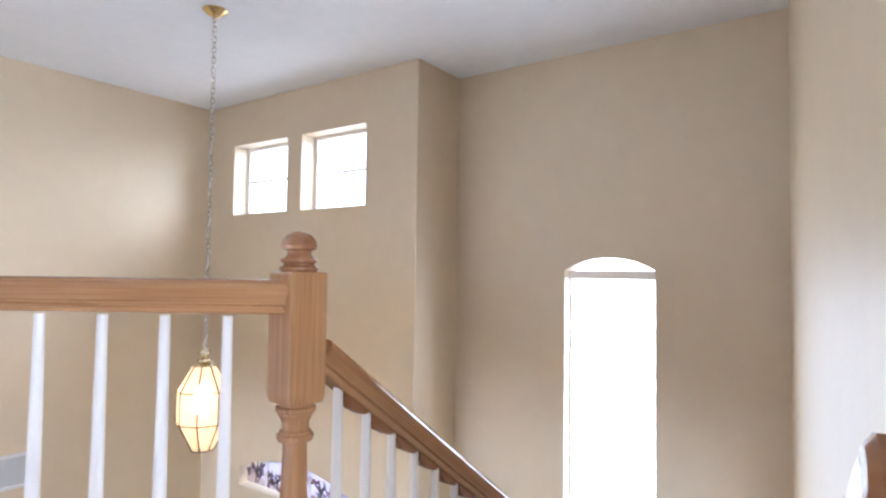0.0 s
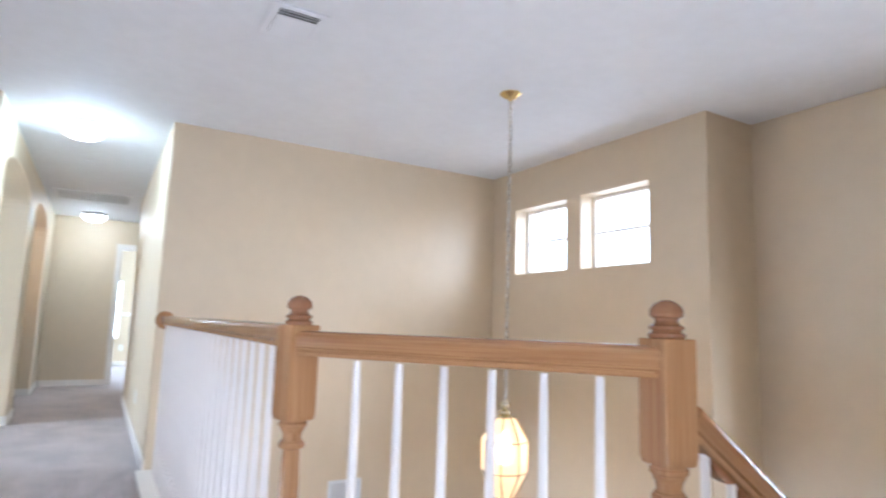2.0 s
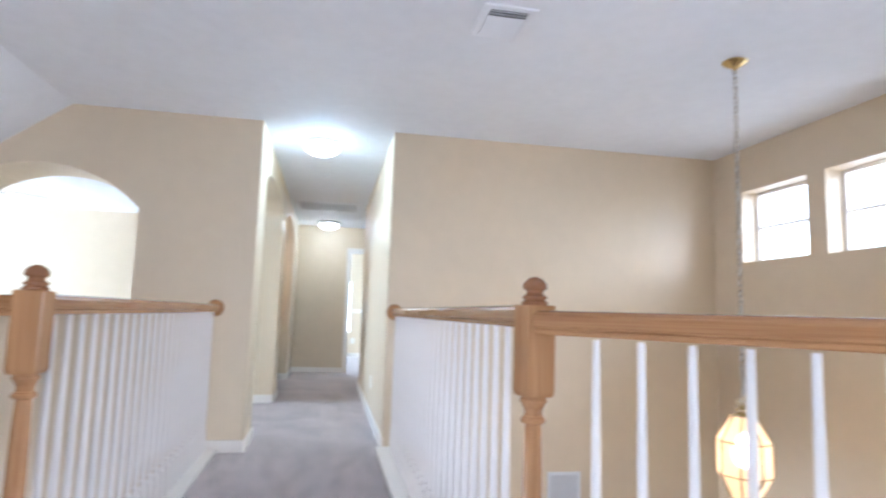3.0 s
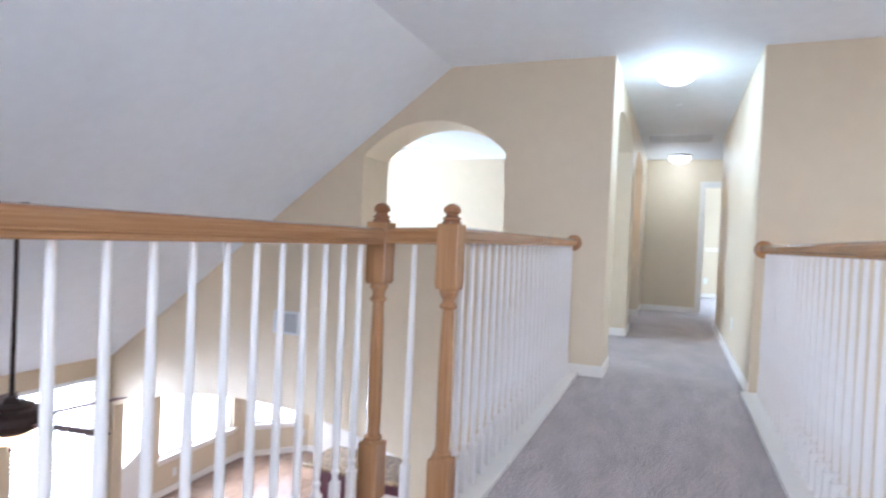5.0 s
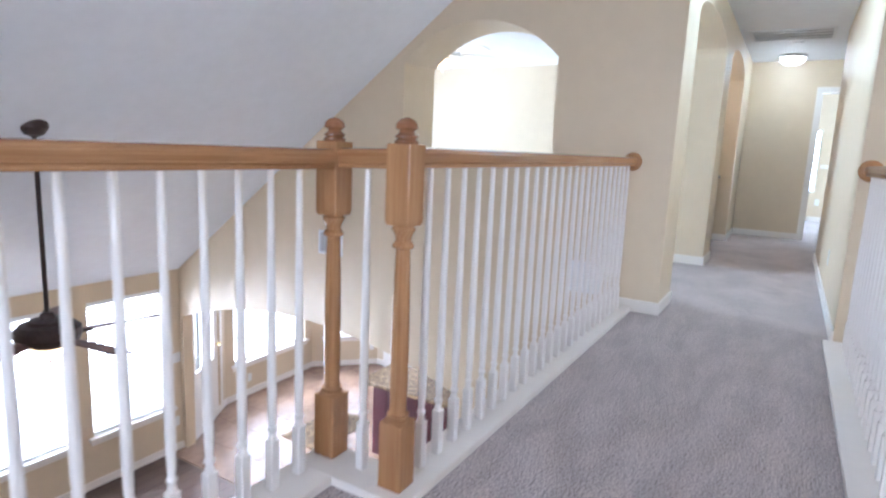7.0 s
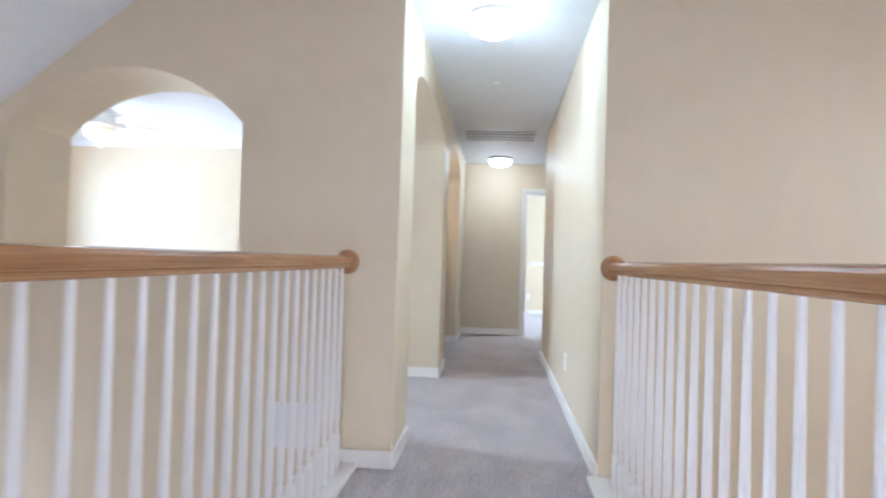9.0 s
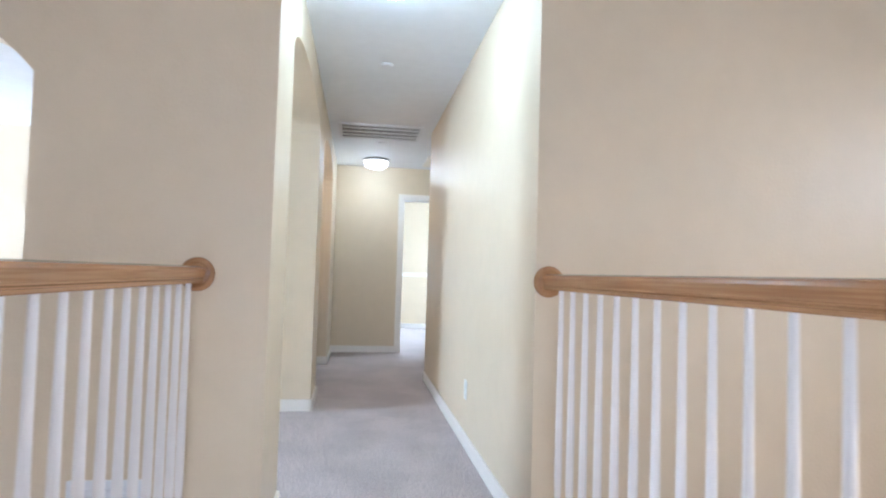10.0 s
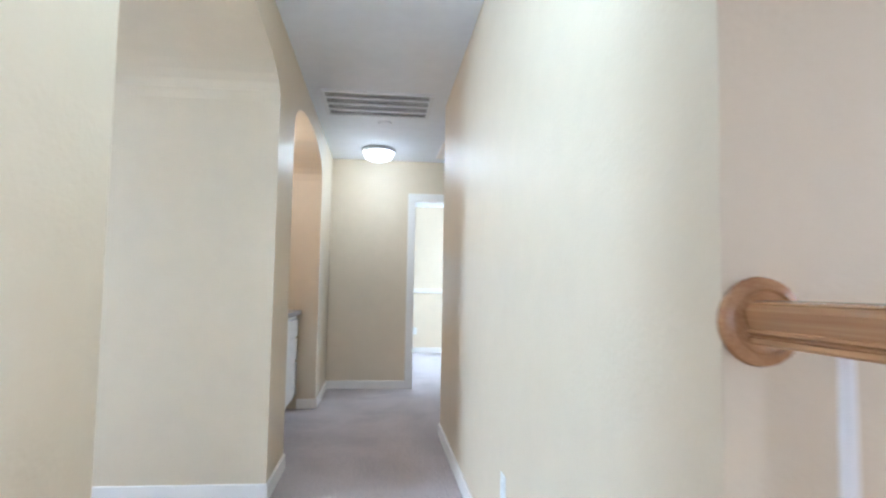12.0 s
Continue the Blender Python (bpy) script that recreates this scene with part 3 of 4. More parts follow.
def newel(parent, x, y, turn, w=0.039, lift=0.022, label="turned oak newel post with a mushroom cap"):
    m = pose(x, y, CURB + lift, 0, 0, turn)
    post = part("newel_post", soft(cube(bmesh.new(), -w, w, -w, w, -lift, 0.185), 0.004), M_OAK_Z, parent, label, m)
    part("turned_shaft", lathe(bmesh.new(), [(0.037, 0.184), (0.037, 0.190), (0.030, 0.193), (0.033, 0.200), (0.033, 0.206), (0.027, 0.209), (0.0245, 0.222), (0.0260, 0.30), (0.0255, 0.45), (0.0230, 0.60), (0.0205, 0.690),
         (0.0205, 0.696), (0.0290, 0.699), (0.0310, 0.704), (0.0310, 0.709), (0.0270, 0.712), (0.0270, 0.715), (0.0225, 0.718), (0.0235, 0.732), (0.0300, 0.744), (0.0300, 0.747), (0.0340, 0.749), (0.0340, 0.756), (0.0300, 0.758), (0.0300, 0.775)], 20), M_OAK_Z, post, "", m)
    bm = cube(bmesh.new(), -w, w, -w, w, 0.762, 0.985)
    for v in bm.verts:
        if v.co.z < 0.8:
            v.co.x *= 0.9
            v.co.y *= 0.9
    bmesh.ops.bisect_plane(bm, geom=bm.verts[:] + bm.edges[:] + bm.faces[:], plane_co=(0, 0, 0.775), plane_no=(0, 0, 1))
    for v in bm.verts:
        if abs(v.co.z - 0.775) < 1e-4:
            v.co.x, v.co.y = math.copysign(w, v.co.x), math.copysign(w, v.co.y)
    part("top_block", soft(bm, 0.004), M_OAK_Z, post, "", m)
    part("finial", lathe(bmesh.new(), [(0.0300, 0.984), (0.0330, 0.988), (0.0330, 0.993), (0.0270, 0.996), (0.0255, 0.999), (0.0310, 1.002), (0.0310, 1.007), (0.0240, 1.010), (0.0205, 1.016), (0.0215, 1.021), (0.0290, 1.024),
         (0.0305, 1.030), (0.0285, 1.040), (0.0200, 1.049), (0.0080, 1.0545), (0.001, 1.0555)], 20), M_OAK_END, post, "darker turned cap", m)
    return post


def rosette(parent, x, y, top=RT):
    bm = lathe(bmesh.new(), [(0.058, 0), (0.060, 0.006), (0.058, 0.014), (0.050, 0.019), (0.044, 0.020), (0.040, 0.017), (0.030, 0.018)], 28)
    part("rosette", bm, M_OAK_Z, parent, "round oak wall rosette", pose(x, y, top - 0.029, 0, 90, 0))


def posts(parent, a, b, pitch):
    a, b = Vector(a), Vector(b)
    n = max(1, round((b - a).length / pitch))
    turn = math.degrees(math.atan2(b.y - a.y, b.x - a.x))
    for i in range(1, n):
        q = a.lerp(b, i / n)
        piece("baluster", BAL, parent, pose(q.x, q.y, CURB - 0.002, 0, 0, turn))


def row(parent, first, step, n, mesh):
    turn = math.degrees(math.atan2(step[1], step[0]))
    for i in range(n):
        piece("baluster", mesh, parent, pose(first[0] + i * step[0], first[1] + i * step[1], CURB - 0.002, 0, 0, turn))


def shoe(parent, a, b, w0, w1, z0=-0.0):
    a, b = Vector(a), Vector(b)
    d = b - a
    part("shoe_board", block(0, d.length, w0, w1, z0, CURB, 0.004), M_TRIM, parent, "", pose(a.x, a.y, 0, 0, 0, math.degrees(math.atan2(d.y, d.x))))


RB, RBC = RT - 0.058, RTC - 0.058
left = thing("railing", (XC, RY_C, 0), "oak-railed balustrade with white balusters above the living room", "railing", kind="")
handrail(left, (1.8, RY_C + 0.012, RBC), (XJ, RY_C + 0.012, RBC))
handrail(left, (XJ, RY_C, RBC + 0.004), (XC, RY_L, RB - 0.004))
handrail(left, (XC, RY_L, RB), (WX + 0.015, RY_L, RB))
newel(left, XJ, RY_C, 0), newel(left, XC, RY_L, 0)
rosette(left, WX, RY_L)
row(left, (-1.727, RY_C), (0.1065, 0), 33, BAL)
posts(left, (XJ, RY_C), (XC, RY_L), 0.135)
row(left, (-1.968, RY_L), (-0.1045, 0), 24, BAL_TALL)
shoe(left, (XC + 0.078, RY_C), (1.8, RY_C), -0.058, 0.104)
shoe(left, (WX, RY_L), (XC + 0.080, RY_L), -0.058, 0.080)
shoe(left, (XC, RY_C - 0.058), (XC, RY_L - 0.058), -0.078, 0.085)

right = thing("railing", (PA[0], PA[1], 0), "oak-railed balustrade with white balusters above the foyer", "railing")
RBR = RTR - 0.058
handrail(right, (WX + 0.015, RY_R, RBR), (PA[0], PA[1], RBR))
handrail(right, (PA[0] + 0.008, PA[1] - 0.012, RTA - 0.058), (PB[0] + 0.012, PB[1] - 0.008, RTA - 0.058))
ab = math.degrees(math.atan2(PB[1] - PA[1], PB[0] - PA[0]))
newel(right, *PA, 12, 0.038), newel(right, *PB, 82, 0.036)
rosette(right, WX, RY_R, RTR)
row(right, (-4.33, RY_R), (0.1125, 0), 25, BAL_TALL)
row(right, (PA[0] + 0.205 * (PB[0] - PA[0]), PA[1] + 0.205 * (PB[1] - PA[1])), (0.130 * (PB[0] - PA[0]), 0.130 * (PB[1] - PA[1])), 6, BAL)
shoe(right, (WX, RY_R), (PA[0] + 0.02, RY_R), -0.10, 0.055)
shoe(right, (PA[0] + 0.02, PA[1]), (PB[0] + 0.03, PB[1] + 0.02), -0.07, 0.055, 0.0)

# ---- stair down to the foyer ----
RUN, RISE, STEPS = 0.255, 0.182, 10
SY = PB[1] + 0.03
stair = thing("staircase", (-0.4, SY, 0), "carpeted stair running down toward the arched window", "stairs", kind="structure")
for i in range(STEPS):
    y0, z0 = SY + i * RUN, -(i + 1) * RISE
    part("step", block(-0.84, 0.0 - 0.03 * i, y0, min(y0 + RUN + 0.02, YA - 0.003), z0 - 0.2, z0, 0.012), M_CARPET, stair)
string = panel([(SY, -0.05), (SY, -0.42), (YA - 0.01, -0.42 - (YA - 0.01 - SY) * RISE / RUN), (YA - 0.01, -0.05 - (YA - 0.01 - SY) * RISE / RUN)], [], on_x(-0.86, 1), 0.02)
part("stringer", string, M_TRIM, stair, "white painted stringer")
slope_dn = RISE / RUN
RS = 0.868          # underside of the stair rail at its post
rail_st = thing("stair_railing", (PB[0], PB[1], 0), "sloping oak handrail with white balusters down the stair", "railing")
handrail(rail_st, (PB[0], PB[1] + 0.03, RS), (PB[0], YA - 0.06, RS - (YA - 0.09 - PB[1]) * slope_dn))
for i in range(33):
    y = PB[1] + 0.10 + i * 0.078
    if y < YA - 0.12:
        step = int((y - SY) / RUN)
        piece("baluster", BAL, rail_st, Matrix.Translation((PB[0], y, RS - 0.005 - (y - PB[1] - 0.03) * slope_dn - 0.88)))

fil = bmesh.new()
pts = [(-0.038, 0.006), (0.038, 0.006), (0.038, -0.002), (0.024, -0.009), (0.0, -0.012), (-0.024, -0.009), (-0.038, -0.002)]
a_, b_ = [fil.verts.new((x, -0.012, z)) for x, z in pts], [fil.verts.new((x, 0.012, z)) for x, z in pts]
for k in range(len(pts)):
    fil.faces.new((a_[k], a_[(k + 1) % 7], b_[(k + 1) % 7], b_[k]))
fil.faces.new(a_[::-1]), fil.faces.new(b_)
bmesh.ops.recalc_face_normals(fil, faces=fil.faces[:])
FILLET = mesh_of("fillet", fil, M_OAK_END)
for i in range(31):
    y = PB[1] + 0.10 + (i + 0.5) * 0.078
    piece("fillet", FILLET, rail_st, Matrix.Translation((PB[0], y, RS - 0.004 - (y - PB[1] - 0.03) * slope_dn)) @ Euler((0, math.atan(slope_dn), radians(90))).to_matrix().to_4x4())

wall_rail = thing("wall_handrail", (0.0, 1.80, 0.75), "oak wall handrail on a black bracket beside the stair", "handrail")
ex = lambda y: EAST[1][0] + (EAST[0][0] - EAST[1][0]) * (y - EAST[1][1]) / (EAST[0][1] - EAST[1][1])
handrail(wall_rail, (ex(1.48) - 0.034, 1.48, 0.85), (ex(3.9) - 0.04, 3.9, 0.85 - 2.42 * slope_dn))
part("end_knob", lathe(bmesh.new(), [(0.02, -0.03), (0.031, -0.022), (0.031, 0.022), (0.02, 0.03)], 18), M_OAK_END, wall_rail, "", pose(ex(1.47) - 0.034, 1.465, 0.885, 0, 90, ang))
part("bracket", block(-0.05, 0.0, -0.02, 0.02, -0.02, 0.02, 0.006), M_BLACK, wall_rail, "", pose(ex(1.58), 1.58, 0.770))
part("bracket", block(-0.05, 0.0, -0.02, 0.02, -0.02, 0.02, 0.006), M_BLACK, wall_rail, "", pose(ex(3.4), 3.4, 0.695 - 1.42 * slope_dn))

# ---- lantern on its chain ----
LX, LY = -2.72, 2.65
lan = thing("pendant_lantern", (LX, LY, ZC), "faceted capiz-style glass lantern, lit, hanging on a long silver chain", "pendant lamp")
part("canopy", lathe(bmesh.new(), [(0.062, 0), (0.064, -0.006), (0.045, -0.022), (0.02, -0.034), (0.012, -0.045)], 24), M_BRASS, lan, "brass ceiling canopy", pose(LX, LY, ZC))
link = bmesh.new()
rings = []
for k in range(12):
    a = 2 * math.pi * k / 12
    c = Vector((0.0105 * math.cos(a), 0, 0.019 * math.sin(a)))
    o = Vector((math.cos(a), 0, math.sin(a)))
    rings.append([link.verts.new(c + 0.0032 * (math.cos(b) * o + math.sin(b) * Vector((0, 1, 0)))) for b in (0, 1.57, 3.14, 4.71)])
for k in range(12):
    for j in range(4):
        link.faces.new((rings[k][j], rings[k][(j + 1) % 4], rings[(k + 1) % 12][(j + 1) % 4], rings[(k + 1) % 12][j]))
LINK = mesh_of("chain_link", link, M_CHAIN)
z, k = ZC - 0.05, 0
while z > 0.645:
    piece("chain_link", LINK, lan, pose(LX, LY, z, 0, 0, 90 * (k % 2) + 25))
    z -= 0.027
    k += 1
cord = bmesh.new()
for k in range(60):
    zc = ZC - 0.05 - k * (ZC - 0.68) / 60
    cube(cord, 0.006 * math.sin(k * 0.9) - 0.002, 0.006 * math.sin(k * 0.9) + 0.002, 0.006 * math.cos(k * 0.9) - 0.002, 0.006 * math.cos(k * 0.9) + 0.002, zc - 0.031, zc)
part("cord", cord, M_PLASTIC, lan, "clear lamp cord through the chain", pose(LX, LY, 0))
part("cap", lathe(bmesh.new(), [(0.004, 0.648), (0.006, 0.636), (0.022, 0.630), (0.031, 0.616), (0.029, 0.602), (0.014, 0.592), (0.020, 0.587), (0.037, 0.579), (0.038, 0.570), (0.024, 0.562), (0.050, 0.551), (0.060, 0.545)], 20), M_PALE, lan, "pale brass cap with a ball", pose(LX, LY, 0))
SIDES = 8
profile = [(0.058, 0.545), (0.128, 0.425), (0.128, 0.265), (0.055, 0.125)]
for i in range(SIDES):
    a, b = 2 * math.pi * i / SIDES, 2 * math.pi * (i + 1) / SIDES
    for (r0, z0), (r1, z1) in zip(profile, profile[1:]):
        bm = bmesh.new()
        q = [(r0 * math.cos(a), r0 * math.sin(a), z0), (r0 * math.cos(b), r0 * math.sin(b), z0), (r1 * math.cos(b), r1 * math.sin(b), z1), (r1 * math.cos(a), r1 * math.sin(a), z1)]
        bm.faces.new([bm.verts.new(p) for p in q])
        bmesh.ops.solidify(bm, geom=bm.faces[:], thickness=0.003)
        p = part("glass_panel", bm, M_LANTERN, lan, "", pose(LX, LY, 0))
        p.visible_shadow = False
        e0, e1 = Vector(q[0]), Vector(q[3])
        rib = bmesh.new()
        bmesh.ops.create_cone(rib, cap_ends=True, segments=6, radius1=0.0042, radius2=0.0042, depth=(e1 - e0).length)
        part("rib", rib, M_CAME, lan, "", pose(LX, LY, 0) @ Matrix.Translation((e0 + e1) / 2) @ (e1 - e0).to_track_quat("Z", "Y").to_matrix().to_4x4())
part("bulb", lathe(bmesh.new(), [(0.004, 0.46), (0.018, 0.43), (0.032, 0.36), (0.030, 0.33), (0.016, 0.305), (0.002, 0.30)], 16), M_BULB, lan, "", pose(LX, LY, 0)).visible_shadow = False
for r, zz in profile[1:]:
    hoop = lathe(bmesh.new(), [(r + 0.003, zz - 0.003), (r + 0.004, zz), (r + 0.003, zz + 0.003)], SIDES, False)
    part("hoop", hoop, M_CAME, lan, "", pose(LX, LY, 0))


# ---- ceiling lights, vents, detectors ----
def dome_light(x, y):
    d = thing("ceiling_light", (x, y, ZC), "flush dome ceiling light, lit, with a nickel rim", "ceiling light", "hall lights")
    part("rim", lathe(bmesh.new(), [(0.135, 0.0), (0.142, -0.012), (0.142, -0.030), (0.135, -0.038)] if x > -6 else [(0.150, 0.0), (0.165, -0.012), (0.165, -0.030), (0.150, -0.038)], 32), M_PLASTIC if x > -6 else M_NICKEL, d, "", pose(x, y, ZC))
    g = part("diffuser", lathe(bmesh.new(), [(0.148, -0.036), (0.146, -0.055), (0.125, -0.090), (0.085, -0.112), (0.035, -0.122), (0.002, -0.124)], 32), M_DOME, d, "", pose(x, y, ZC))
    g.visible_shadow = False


dome_light(-4.90, 0.47)
dome_light(-9.42, 0.53)


def vent(name, m, w, h, bars, label, backing, upright=False, depth=0.012):
    """A grille in x and z, facing -y, from its lower corner."""
    v = thing(name, m.translation, label, "vent")
    f = 0.022
    for x0, x1, z0, z1 in ((0, f, 0, h), (w - f, w, 0, h), (f, w - f, 0, f), (f, w - f, h - f, h)):
        part("frame", block(x0, x1, -depth, 0, z0, z1, 0.003), M_VENT, v, "", m)
    # No hollow here: the sheet's tone carries the shade between the slats.
    part("backing", block(f, w - f, -0.002, 0.0, f, h - f), backing, v, "flat sheet in place of the duct, its tone set for the shade inside", m)
    if upright:
        slat = mesh_of("slat", block(-0.0012, 0.0012, -0.008, 0.008, f, h - f), M_VENT)
    else:
        slat = mesh_of("slat", block(f, w - f, -0.008, 0.008, -0.0012, 0.0012), M_VENT)
    for i in range(bars):
        at = f + (i + 0.5) * ((w if upright else h) - 2 * f) / bars
        piece("slat", slat, v, m @ (pose(at, -0.006, 0, 0, 0, 35) if upright else pose(0, -0.006, at, -52)))
    return v


facing_e = lambda y, z: pose(WX, y, z, 0, 0, 90)
vent("wall_vent", facing_e(2.30, -0.40), 0.27, 0.225, 12, "white slatted return vent on the tall foyer wall", M_VENT)
vent("wall_vent", facing_e(-2.92, 0.045), 0.28, 0.215, 8, "white vent with upright slats high on the living room wall", M_DUCT, True)
vent("wall_vent", facing_e(-0.585, 0.075), 0.25, 0.22, 9, "white slatted vent low on the wall past the railing", M_VENT)
reg = thing("ceiling_vent", (-2.62, 1.28, ZC), "white ceiling supply register, part of its louvres open, over the foyer", "vent")
GX, GY = (-2.79, -2.465), (1.205, 1.455)
for x0, x1, y0, y1 in ((GX[0], GX[0] + 0.034, *GY), (GX[1] - 0.034, GX[1], *GY), (GX[0] + 0.034, GX[1] - 0.034, GY[0], GY[0] + 0.034), (GX[0] + 0.034, GX[1] - 0.034, GY[1] - 0.034, GY[1])):
    part("frame", block(x0, x1, y0, y1, ZC - 0.010, ZC, 0.004), M_CEIL, reg)
# Flat dark sheet painted as the shaded hollow above the louvres.
part("duct", block(GX[0] + 0.034, GX[1] - 0.034, GY[0] + 0.034, GY[1] - 0.034, ZC - 0.002, ZC), M_DARK, reg)
LOUVRE = mesh_of("louvre", block(-0.0135, 0.0135, GY[0] + 0.036, GY[1] - 0.036, -0.001, 0.001), M_CEIL)
for k in range(11):
    near = k < 3
    piece("louvre", LOUVRE, reg, pose(GX[1] - 0.046 - k * 0.0234, 0, ZC - 0.009, 0, 25 if near else -14, 0))
# hall return grille: many short fins between five bars
RVX, RVY, RVW, RVD = -7.74, 0.13, 0.79, 0.57
rv = thing("return_grille", (RVX, RVY, ZC), "white return air grille in the hall ceiling", "vent")
for x0, x1, y0, y1 in ((RVX - 0.03, RVX, RVY, RVY + RVW), (RVX - RVD, RVX - RVD + 0.03, RVY, RVY + RVW), (RVX - RVD + 0.03, RVX - 0.03, RVY, RVY + 0.03), (RVX - RVD + 0.03, RVX - 0.03, RVY + RVW - 0.03, RVY + RVW)):
    part("frame", block(x0, x1, y0, y1, ZC - 0.014, ZC, 0.003), M_VENT, rv)
# Flat sheet whose grey holds the shade between the fins.
part("backing", block(RVX - RVD + 0.03, RVX - 0.03, RVY + 0.03, RVY + RVW - 0.03, ZC - 0.003, ZC), M_SHADE, rv)
for i in range(1, 4):
    x = RVX - i * RVD / 4
    part("bar", block(x - 0.008, x + 0.008, RVY + 0.03, RVY + RVW - 0.03, ZC - 0.014, ZC - 0.003), M_VENT, rv)
FIN = mesh_of("fin", block(-0.064, 0.064, -0.0015, 0.0015, -0.011, -0.003), M_VENT)
for i in range(4):
    for j in range(50):
        piece("fin", FIN, rv, pose(RVX - (i + 0.5) * RVD / 4, RVY + 0.04 + j * (RVW - 0.08) / 49, ZC))


def detector(x, y, r):
    d = thing("smoke_detector", (x, y, ZC), "round white plastic smoke detector on the hall ceiling", "smoke detector")
    part("base", lathe(bmesh.new(), [(r, 0), (r, -0.004), (r * 0.95, -0.006)], 28), M_CEIL, d, "", pose(x, y, ZC))
    part("cover", lathe(bmesh.new(), [(r * 0.9, -0.006), (r * 0.85, -0.011), (r * 0.5, -0.014), (0.002, -0.015)], 28), M_CEIL, d, "", pose(x, y, ZC))


detector(-6.15, 0.50, 0.04)
detector(-8.5, 0.58, 0.06)
hatch = thing("attic_hatch", (-9.35, 1.45, ZC), "white trimmed attic hatch in the hall ceiling", "hatch")
for x0, x1, y0, y1 in ((-9.67, -9.03, 1.12, 1.17), (-9.67, -9.03, 1.79, 1.84), (-9.67, -9.62, 1.17, 1.79), (-9.08, -9.03, 1.17, 1.79)):
    part("trim", block(x0, x1, y0, y1, ZC - 0.02, ZC, 0.004), M_TRIM, hatch)
part("hatch_panel", block(-9.62, -9.08, 1.17, 1.79, ZC - 0.008, ZC, 0.002), M_TRIM, hatch)


def plate(m, outlet=True, w=0.07, h=0.115):
    o = thing("outlet" if outlet else "light_switch", m.translation, "white plastic wall outlet plate" if outlet else "white plastic wall switch plate", "outlet" if outlet else "switch")
    part("cover_plate", block(-w / 2, w / 2, -0.006, 0, -h / 2, h / 2, 0.002), M_PLASTIC, o, "", m)
    if outlet:
        for z in (-0.024, 0.024):
            part("socket", block(-0.016, 0.016, -0.009, -0.006, z - 0.014, z + 0.014, 0.001), M_PLASTIC, o, "", m)
    else:
        for k in range(max(1, round(w / 0.06))):
            x = -w / 2 + (k + 0.5) * w / max(1, round(w / 0.06))
            part("toggle", block(x - 0.008, x + 0.008, -0.014, -0.006, -0.012, 0.012, 0.001), M_PLASTIC, o, "", m)


plate(pose(-5.83, HR, 0.335))
plate(pose(-13.4, 1.15, 0.35, 0, 0, 90))
plate(pose(-4.41, YL, -1.40, 0, 0, 180), False, 0.115)
plate(pose(-4.40, YL, -2.15, 0, 0, 180))
plate(nb @ pose(0.42, 0, -2.25))
plate(ns @ pose(0.95, 0, -2.2))


# ---- ceiling fans ----
def fan(x, y, z_top, z_hub, blades, r, spin, label, light, metal, wood, tilt=0.0):
    f = thing("ceiling_fan", (x, y, z_top), label, "ceiling fan")
    part("canopy", lathe(bmesh.new(), [(0.075, 0.03), (0.075, -0.02), (0.05, -0.06), (0.018, -0.075)], 24), metal, f, "", pose(x, y, z_top))
    if z_top - z_hub > 0.3:
        part("downrod", lathe(bmesh.new(), [(0.013, z_hub + 0.1), (0.013, z_top - 0.05)], 12), metal, f, "", pose(x, y, 0))
    part("motor", lathe(bmesh.new(), [(0.02, 0.16), (0.035, 0.15), (0.045, 0.12), (0.10, 0.112), (0.115, 0.095), (0.15, 0.085), (0.175, 0.062), (0.18, 0.02), (0.165, -0.02), (0.11, -0.035), (0.09, -0.06)], 32), metal, f, "", pose(x, y, z_hub))
    part("light_bowl", lathe(bmesh.new(), [(0.100, -0.055), (0.102, -0.066), (0.088, -0.095), (0.055, -0.118), (0.015, -0.130), (0.002, -0.131)], 28), light, f, "lit frosted glass bowl", pose(x, y, z_hub)).visible_shadow = False
    part("pull_knob", lathe(bmesh.new(), [(0.003, -0.128), (0.009, -0.155), (0.004, -0.172)], 10), metal, f, "", pose(x, y, z_hub))
    bm = bmesh.new()
    pts = [(0.20, -0.045), (0.30, -0.062), (r - 0.03, -0.072), (r, -0.05), (r, 0.05), (r - 0.03, 0.072), (0.30, 0.062), (0.20, 0.045)]
    fc = bm.faces.new([bm.verts.new((a, b, 0)) for a, b in pts])
    ex_ = bmesh.ops.extrude_face_region(bm, geom=[fc])
    for v in ex_["geom"]:
        if isinstance(v, bmesh.types.BMVert):
            v.co.z += 0.007
    bmesh.ops.recalc_face_normals(bm, faces=bm.faces[:])
    blade = mesh_of("blade", bm, wood)
    arm = cube(bmesh.new(), 0.10, 0.24, -0.018, 0.018, -0.006, 0.006)
    arm = mesh_of("blade_arm", soft(arm, 0.004, 1), metal)
    for i in range(blades):
        b = piece("blade", blade, f, pose(x, y, z_hub + 0.012, 0, 0, spin + i * 360 / blades) @ pose(0, 0, 0, -12, 0, 0))
        piece("blade_arm", arm, b, pose(x, y, z_hub + 0.004, 0, 0, spin + i * 360 / blades))


fan(-2.25, -3.06, ZC + SLOPE * (-3.06 - YK) + 0.03, -0.205, 5, 0.66, 25, "dark bronze ceiling fan with walnut blades, its light on", M_FANLIGHT, M_BRONZE, M_BLADE)
fan(-5.82, -2.5, 2.20, 1.97, 5, 0.60, 75, "white ceiling fan with its light on in the loft", M_FANLIGHT, M_PLASTIC, M_TRIM)

# ---- vanity in the niche ----
van = thing("vanity_cabinet", (-8.14, -0.47, 0), "white painted vanity cabinet with drawers in the arched niche", "cabinet")
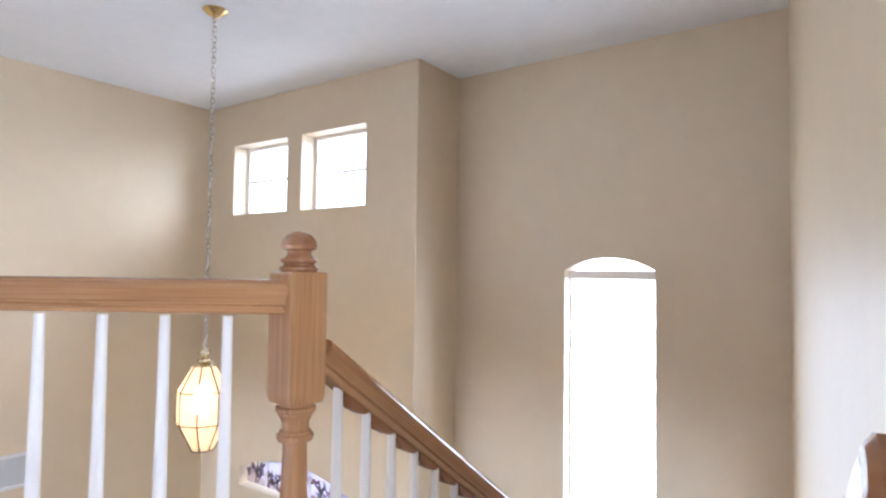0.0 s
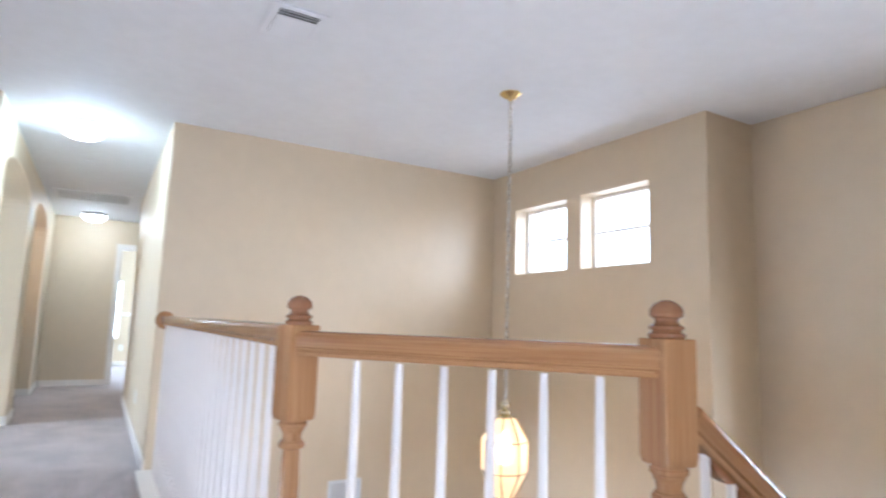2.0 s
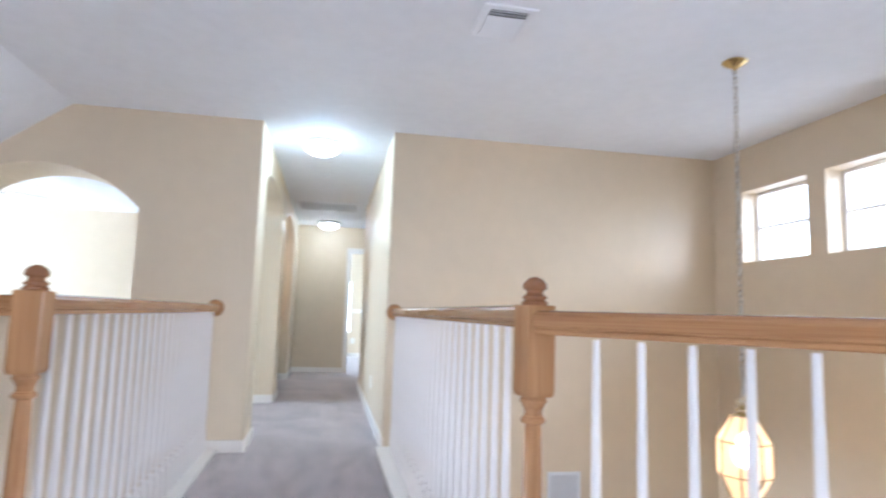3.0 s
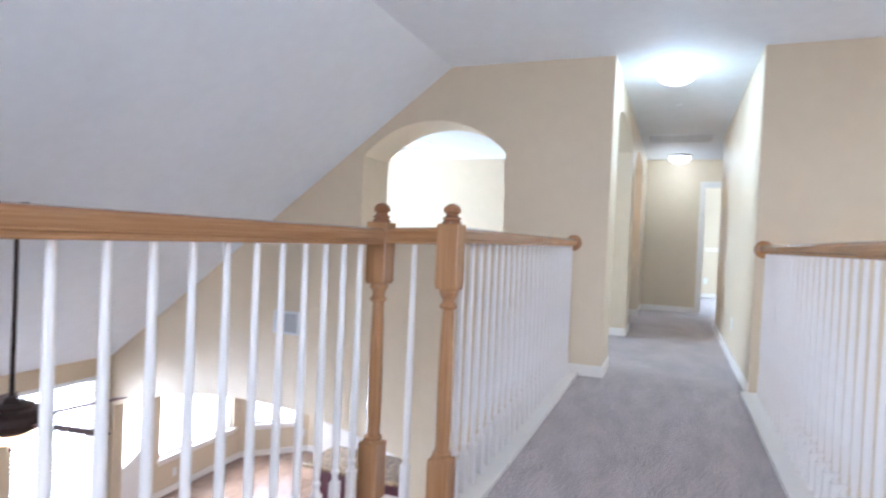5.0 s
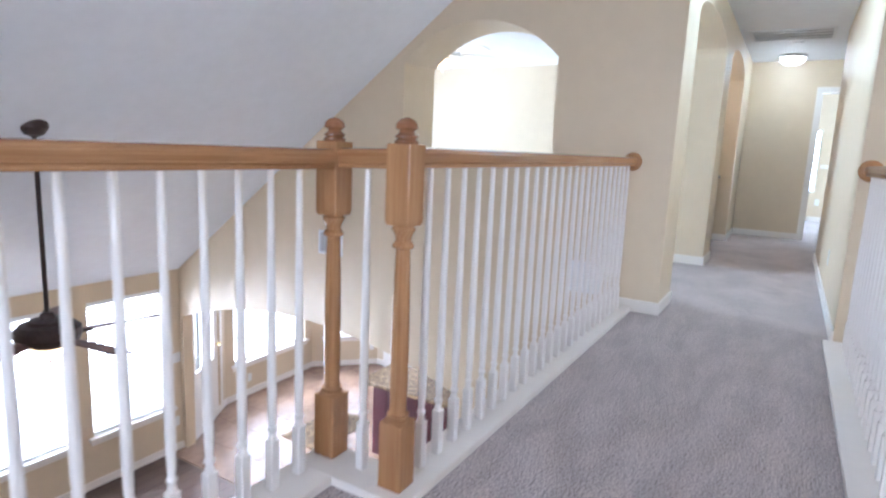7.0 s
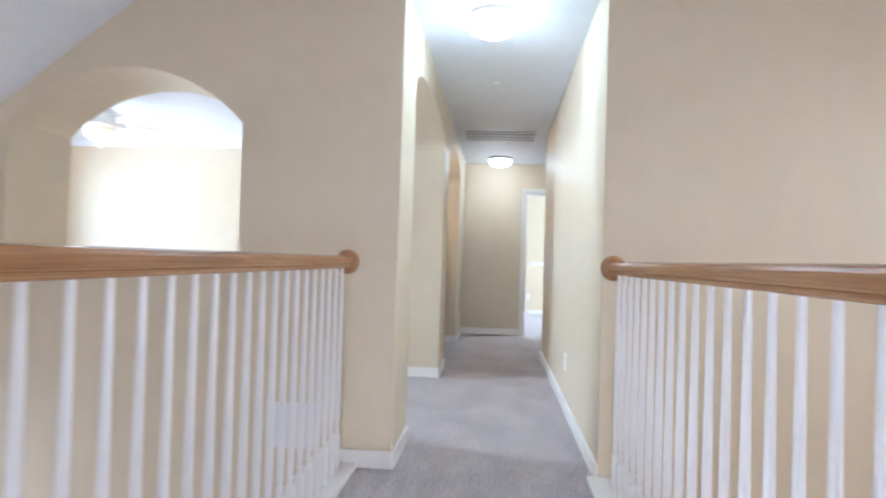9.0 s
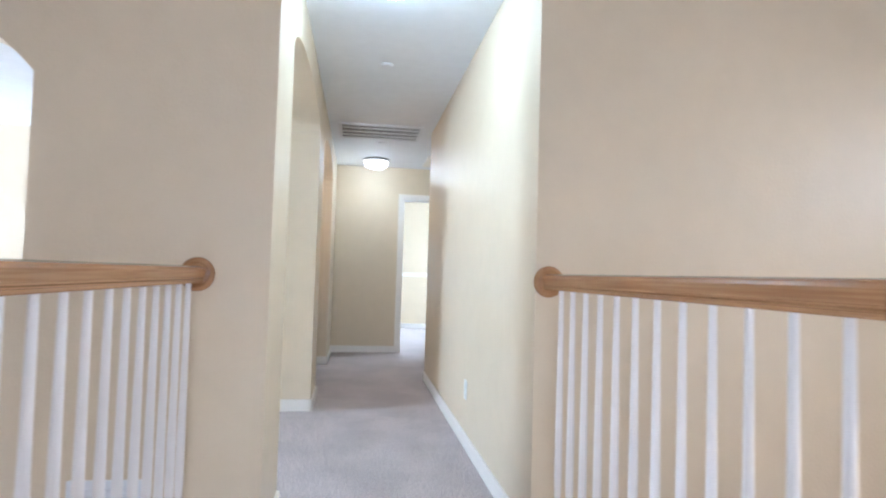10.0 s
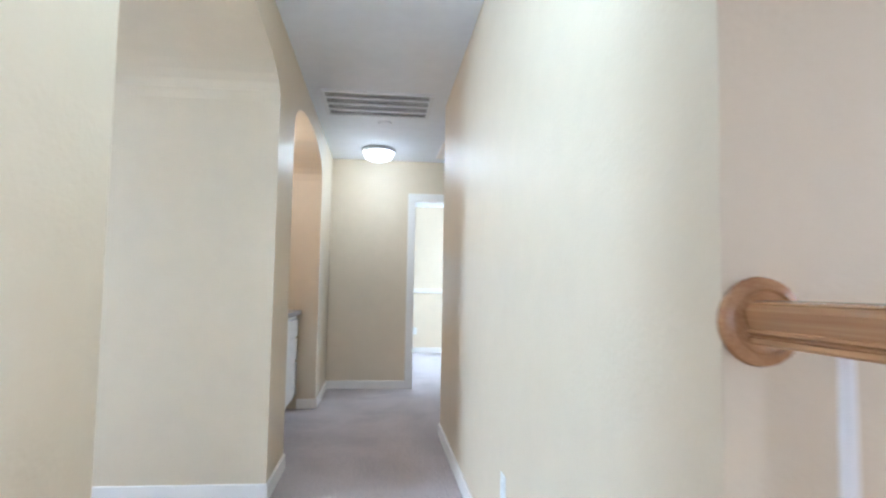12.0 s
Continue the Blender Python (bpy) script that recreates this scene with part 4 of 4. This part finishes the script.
part("body", block(A2[0], A2[1], -0.74, -0.135, 0.10, 0.80), M_TRIM, van)
part("toe_kick", block(A2[0], A2[1], -0.74, -0.20, 0, 0.10), M_TRIM, van)
for z0, z1 in ((0.13, 0.40), (0.42, 0.60), (0.62, 0.77)):
    for x0 in (-8.92, -7.66):
        d = part("drawer_front", block(x0, x0 + 0.38, -0.135, -0.115, z0, z1, 0.006), M_TRIM, van)
for x0 in (-8.53, -8.10):
    part("cabinet_door", block(x0, x0 + 0.42, -0.135, -0.115, 0.13, 0.77, 0.006), M_TRIM, van)
tagged(new("countertop", mesh_of("countertop", block(A2[0], A2[1], -0.745, -0.095, 0.803, 0.843, 0.006), M_LAMINATE)), "grey-brown laminate countertop on the vanity", "countertop")

# ---- kitchen and nook ----
isl = thing("kitchen_island", (-5.86, -2.4, LZ), "dark red panelled kitchen island under a granite top", "kitchen island")
part("body", block(-6.12, -5.62, -3.12, -1.55, LZ, -1.64), M_RED, isl)
for i in range(8):
    y = -3.11 + i * 0.195
    part("panel_board", block(-5.62, -5.605, y + 0.004, y + 0.191, LZ + 0.08, -1.66, 0.003), M_RED, isl)
tagged(new("granite_worktop", mesh_of("granite_worktop", block(-6.2, -5.52, -3.25, -1.5, -1.638, -1.598, 0.008), M_GRANITE)), "brown speckled granite worktop on the red island", "worktop")
mat_ob = new("door_mat", mesh_of("door_mat", block(-0.48, 0.48, -0.30, 0.30, 0, 0.012, 0.004), M_RUG))
mat_ob.matrix_basis = pose(-5.76, -3.93, LZ + 0.001, 0, 0, -4)
tagged(mat_ob, "brown patterned mat on the tile floor", "mat")

back = thing("door_2", nd.translation, "white back door with a tall glass light, closed", "door", kind="structure")
DB = nd @ pose(0.06, 0, LZ + 0.02)
for x0, x1, z0, z1 in ((0.0, 0.13, 0, 2.0), (0.67, 0.80, 0, 2.0), (0.13, 0.67, 0, 0.75), (0.13, 0.67, 1.86, 2.0)):
    part("door_leaf", block(x0, x1, 0.02, 0.06, z0, z1, 0.003), M_TRIM, back, "", DB)
part("glass", block(0.13, 0.67, 0.036, 0.042, 0.75, 1.86), M_GLASS, back, "", DB).visible_shadow = False
part("knob", lathe(bmesh.new(), [(0.012, 0), (0.012, 0.03), (0.026, 0.04), (0.028, 0.055), (0.015, 0.065)], 16), M_BRASS, back, "brass knob", DB @ pose(0.735, 0.02, 0.92, 90))
for x0, x1, z0, z1 in ((-0.06, -0.002, 0, 2.07), (0.802, 0.86, 0, 2.07), (-0.002, 0.802, 2.012, 2.07)):
    part("casing", block(x0, x1, -0.016, -0.002, z0, z1, 0.003), M_TRIM, back, "", DB)
part("threshold", block(0, 0.8, -0.01, 0.07, -0.02, -0.004), M_BRONZE, back, "", DB)
area("daylight_door", tuple((DB @ Matrix.Translation((0.4, 0.25, 1.3))).translation), tuple((DB @ Matrix.Translation((0.4, -1, 1.3))).translation), 0.54, 1.1, 25, DAY)

pantry = thing("door_3", (-7.95, -4.2, LZ), "white six-panel door in the kitchen wall, closed", "door", kind="structure")
part("door_leaf", block(-7.95, -7.92, -4.66, -3.86, LZ, -0.5, 0.004), M_TRIM, pantry)
for y0 in (-4.58, -4.22):
    for z0, z1 in ((LZ + 0.2, LZ + 0.85), (LZ + 1.0, LZ + 1.8)):
        part("door_panel", block(-7.92, -7.912, y0, y0 + 0.28, z0, z1, 0.003), M_TRIM, pantry)

closet = thing("door_4", (-7.95, -3.3, LZ), "white louvred closet door in the kitchen wall, closed", "door", kind="structure")
part("door_leaf", block(-7.95, -7.92, -3.83, -2.86, LZ, -0.5, 0.004), M_TRIM, closet)
for k in range(8):
    part("door_board", block(-7.92, -7.914, -3.81 + k * 0.118, -3.705 + k * 0.118, LZ + 0.1, -0.6, 0.003), M_TRIM, closet)

# ---- pieces of the lower floors ----
living = bpy.data.objects["floor_lower"]
lengths = {}
for w in (0.9, 1.2):
    lengths[w] = mesh_of("plank", block(0.0015, w - 0.0015, 0.0015, 0.1485, LZ - 0.014, LZ, 0.0), M_PLANK)
y, row = YL + 0.016, 0
while y < -2.4:
    x = -4.28
    for k in range(5):
        w = (0.9, 1.2)[(k + row) % 2]
        piece("plank", lengths[w], living, pose(x, y, 0))
        x += w
    y += 0.15
    row += 1
TILE = mesh_of("tile", block(0.002, 0.448, 0.002, 0.448, LZ - 0.014, LZ, 0.0), M_TILE)
for i in range(8):
    for j in range(11):
        piece("tile", TILE, living, pose(-4.30 - 0.45 * (i + 1), -5.85 + 0.45 * j, 0))
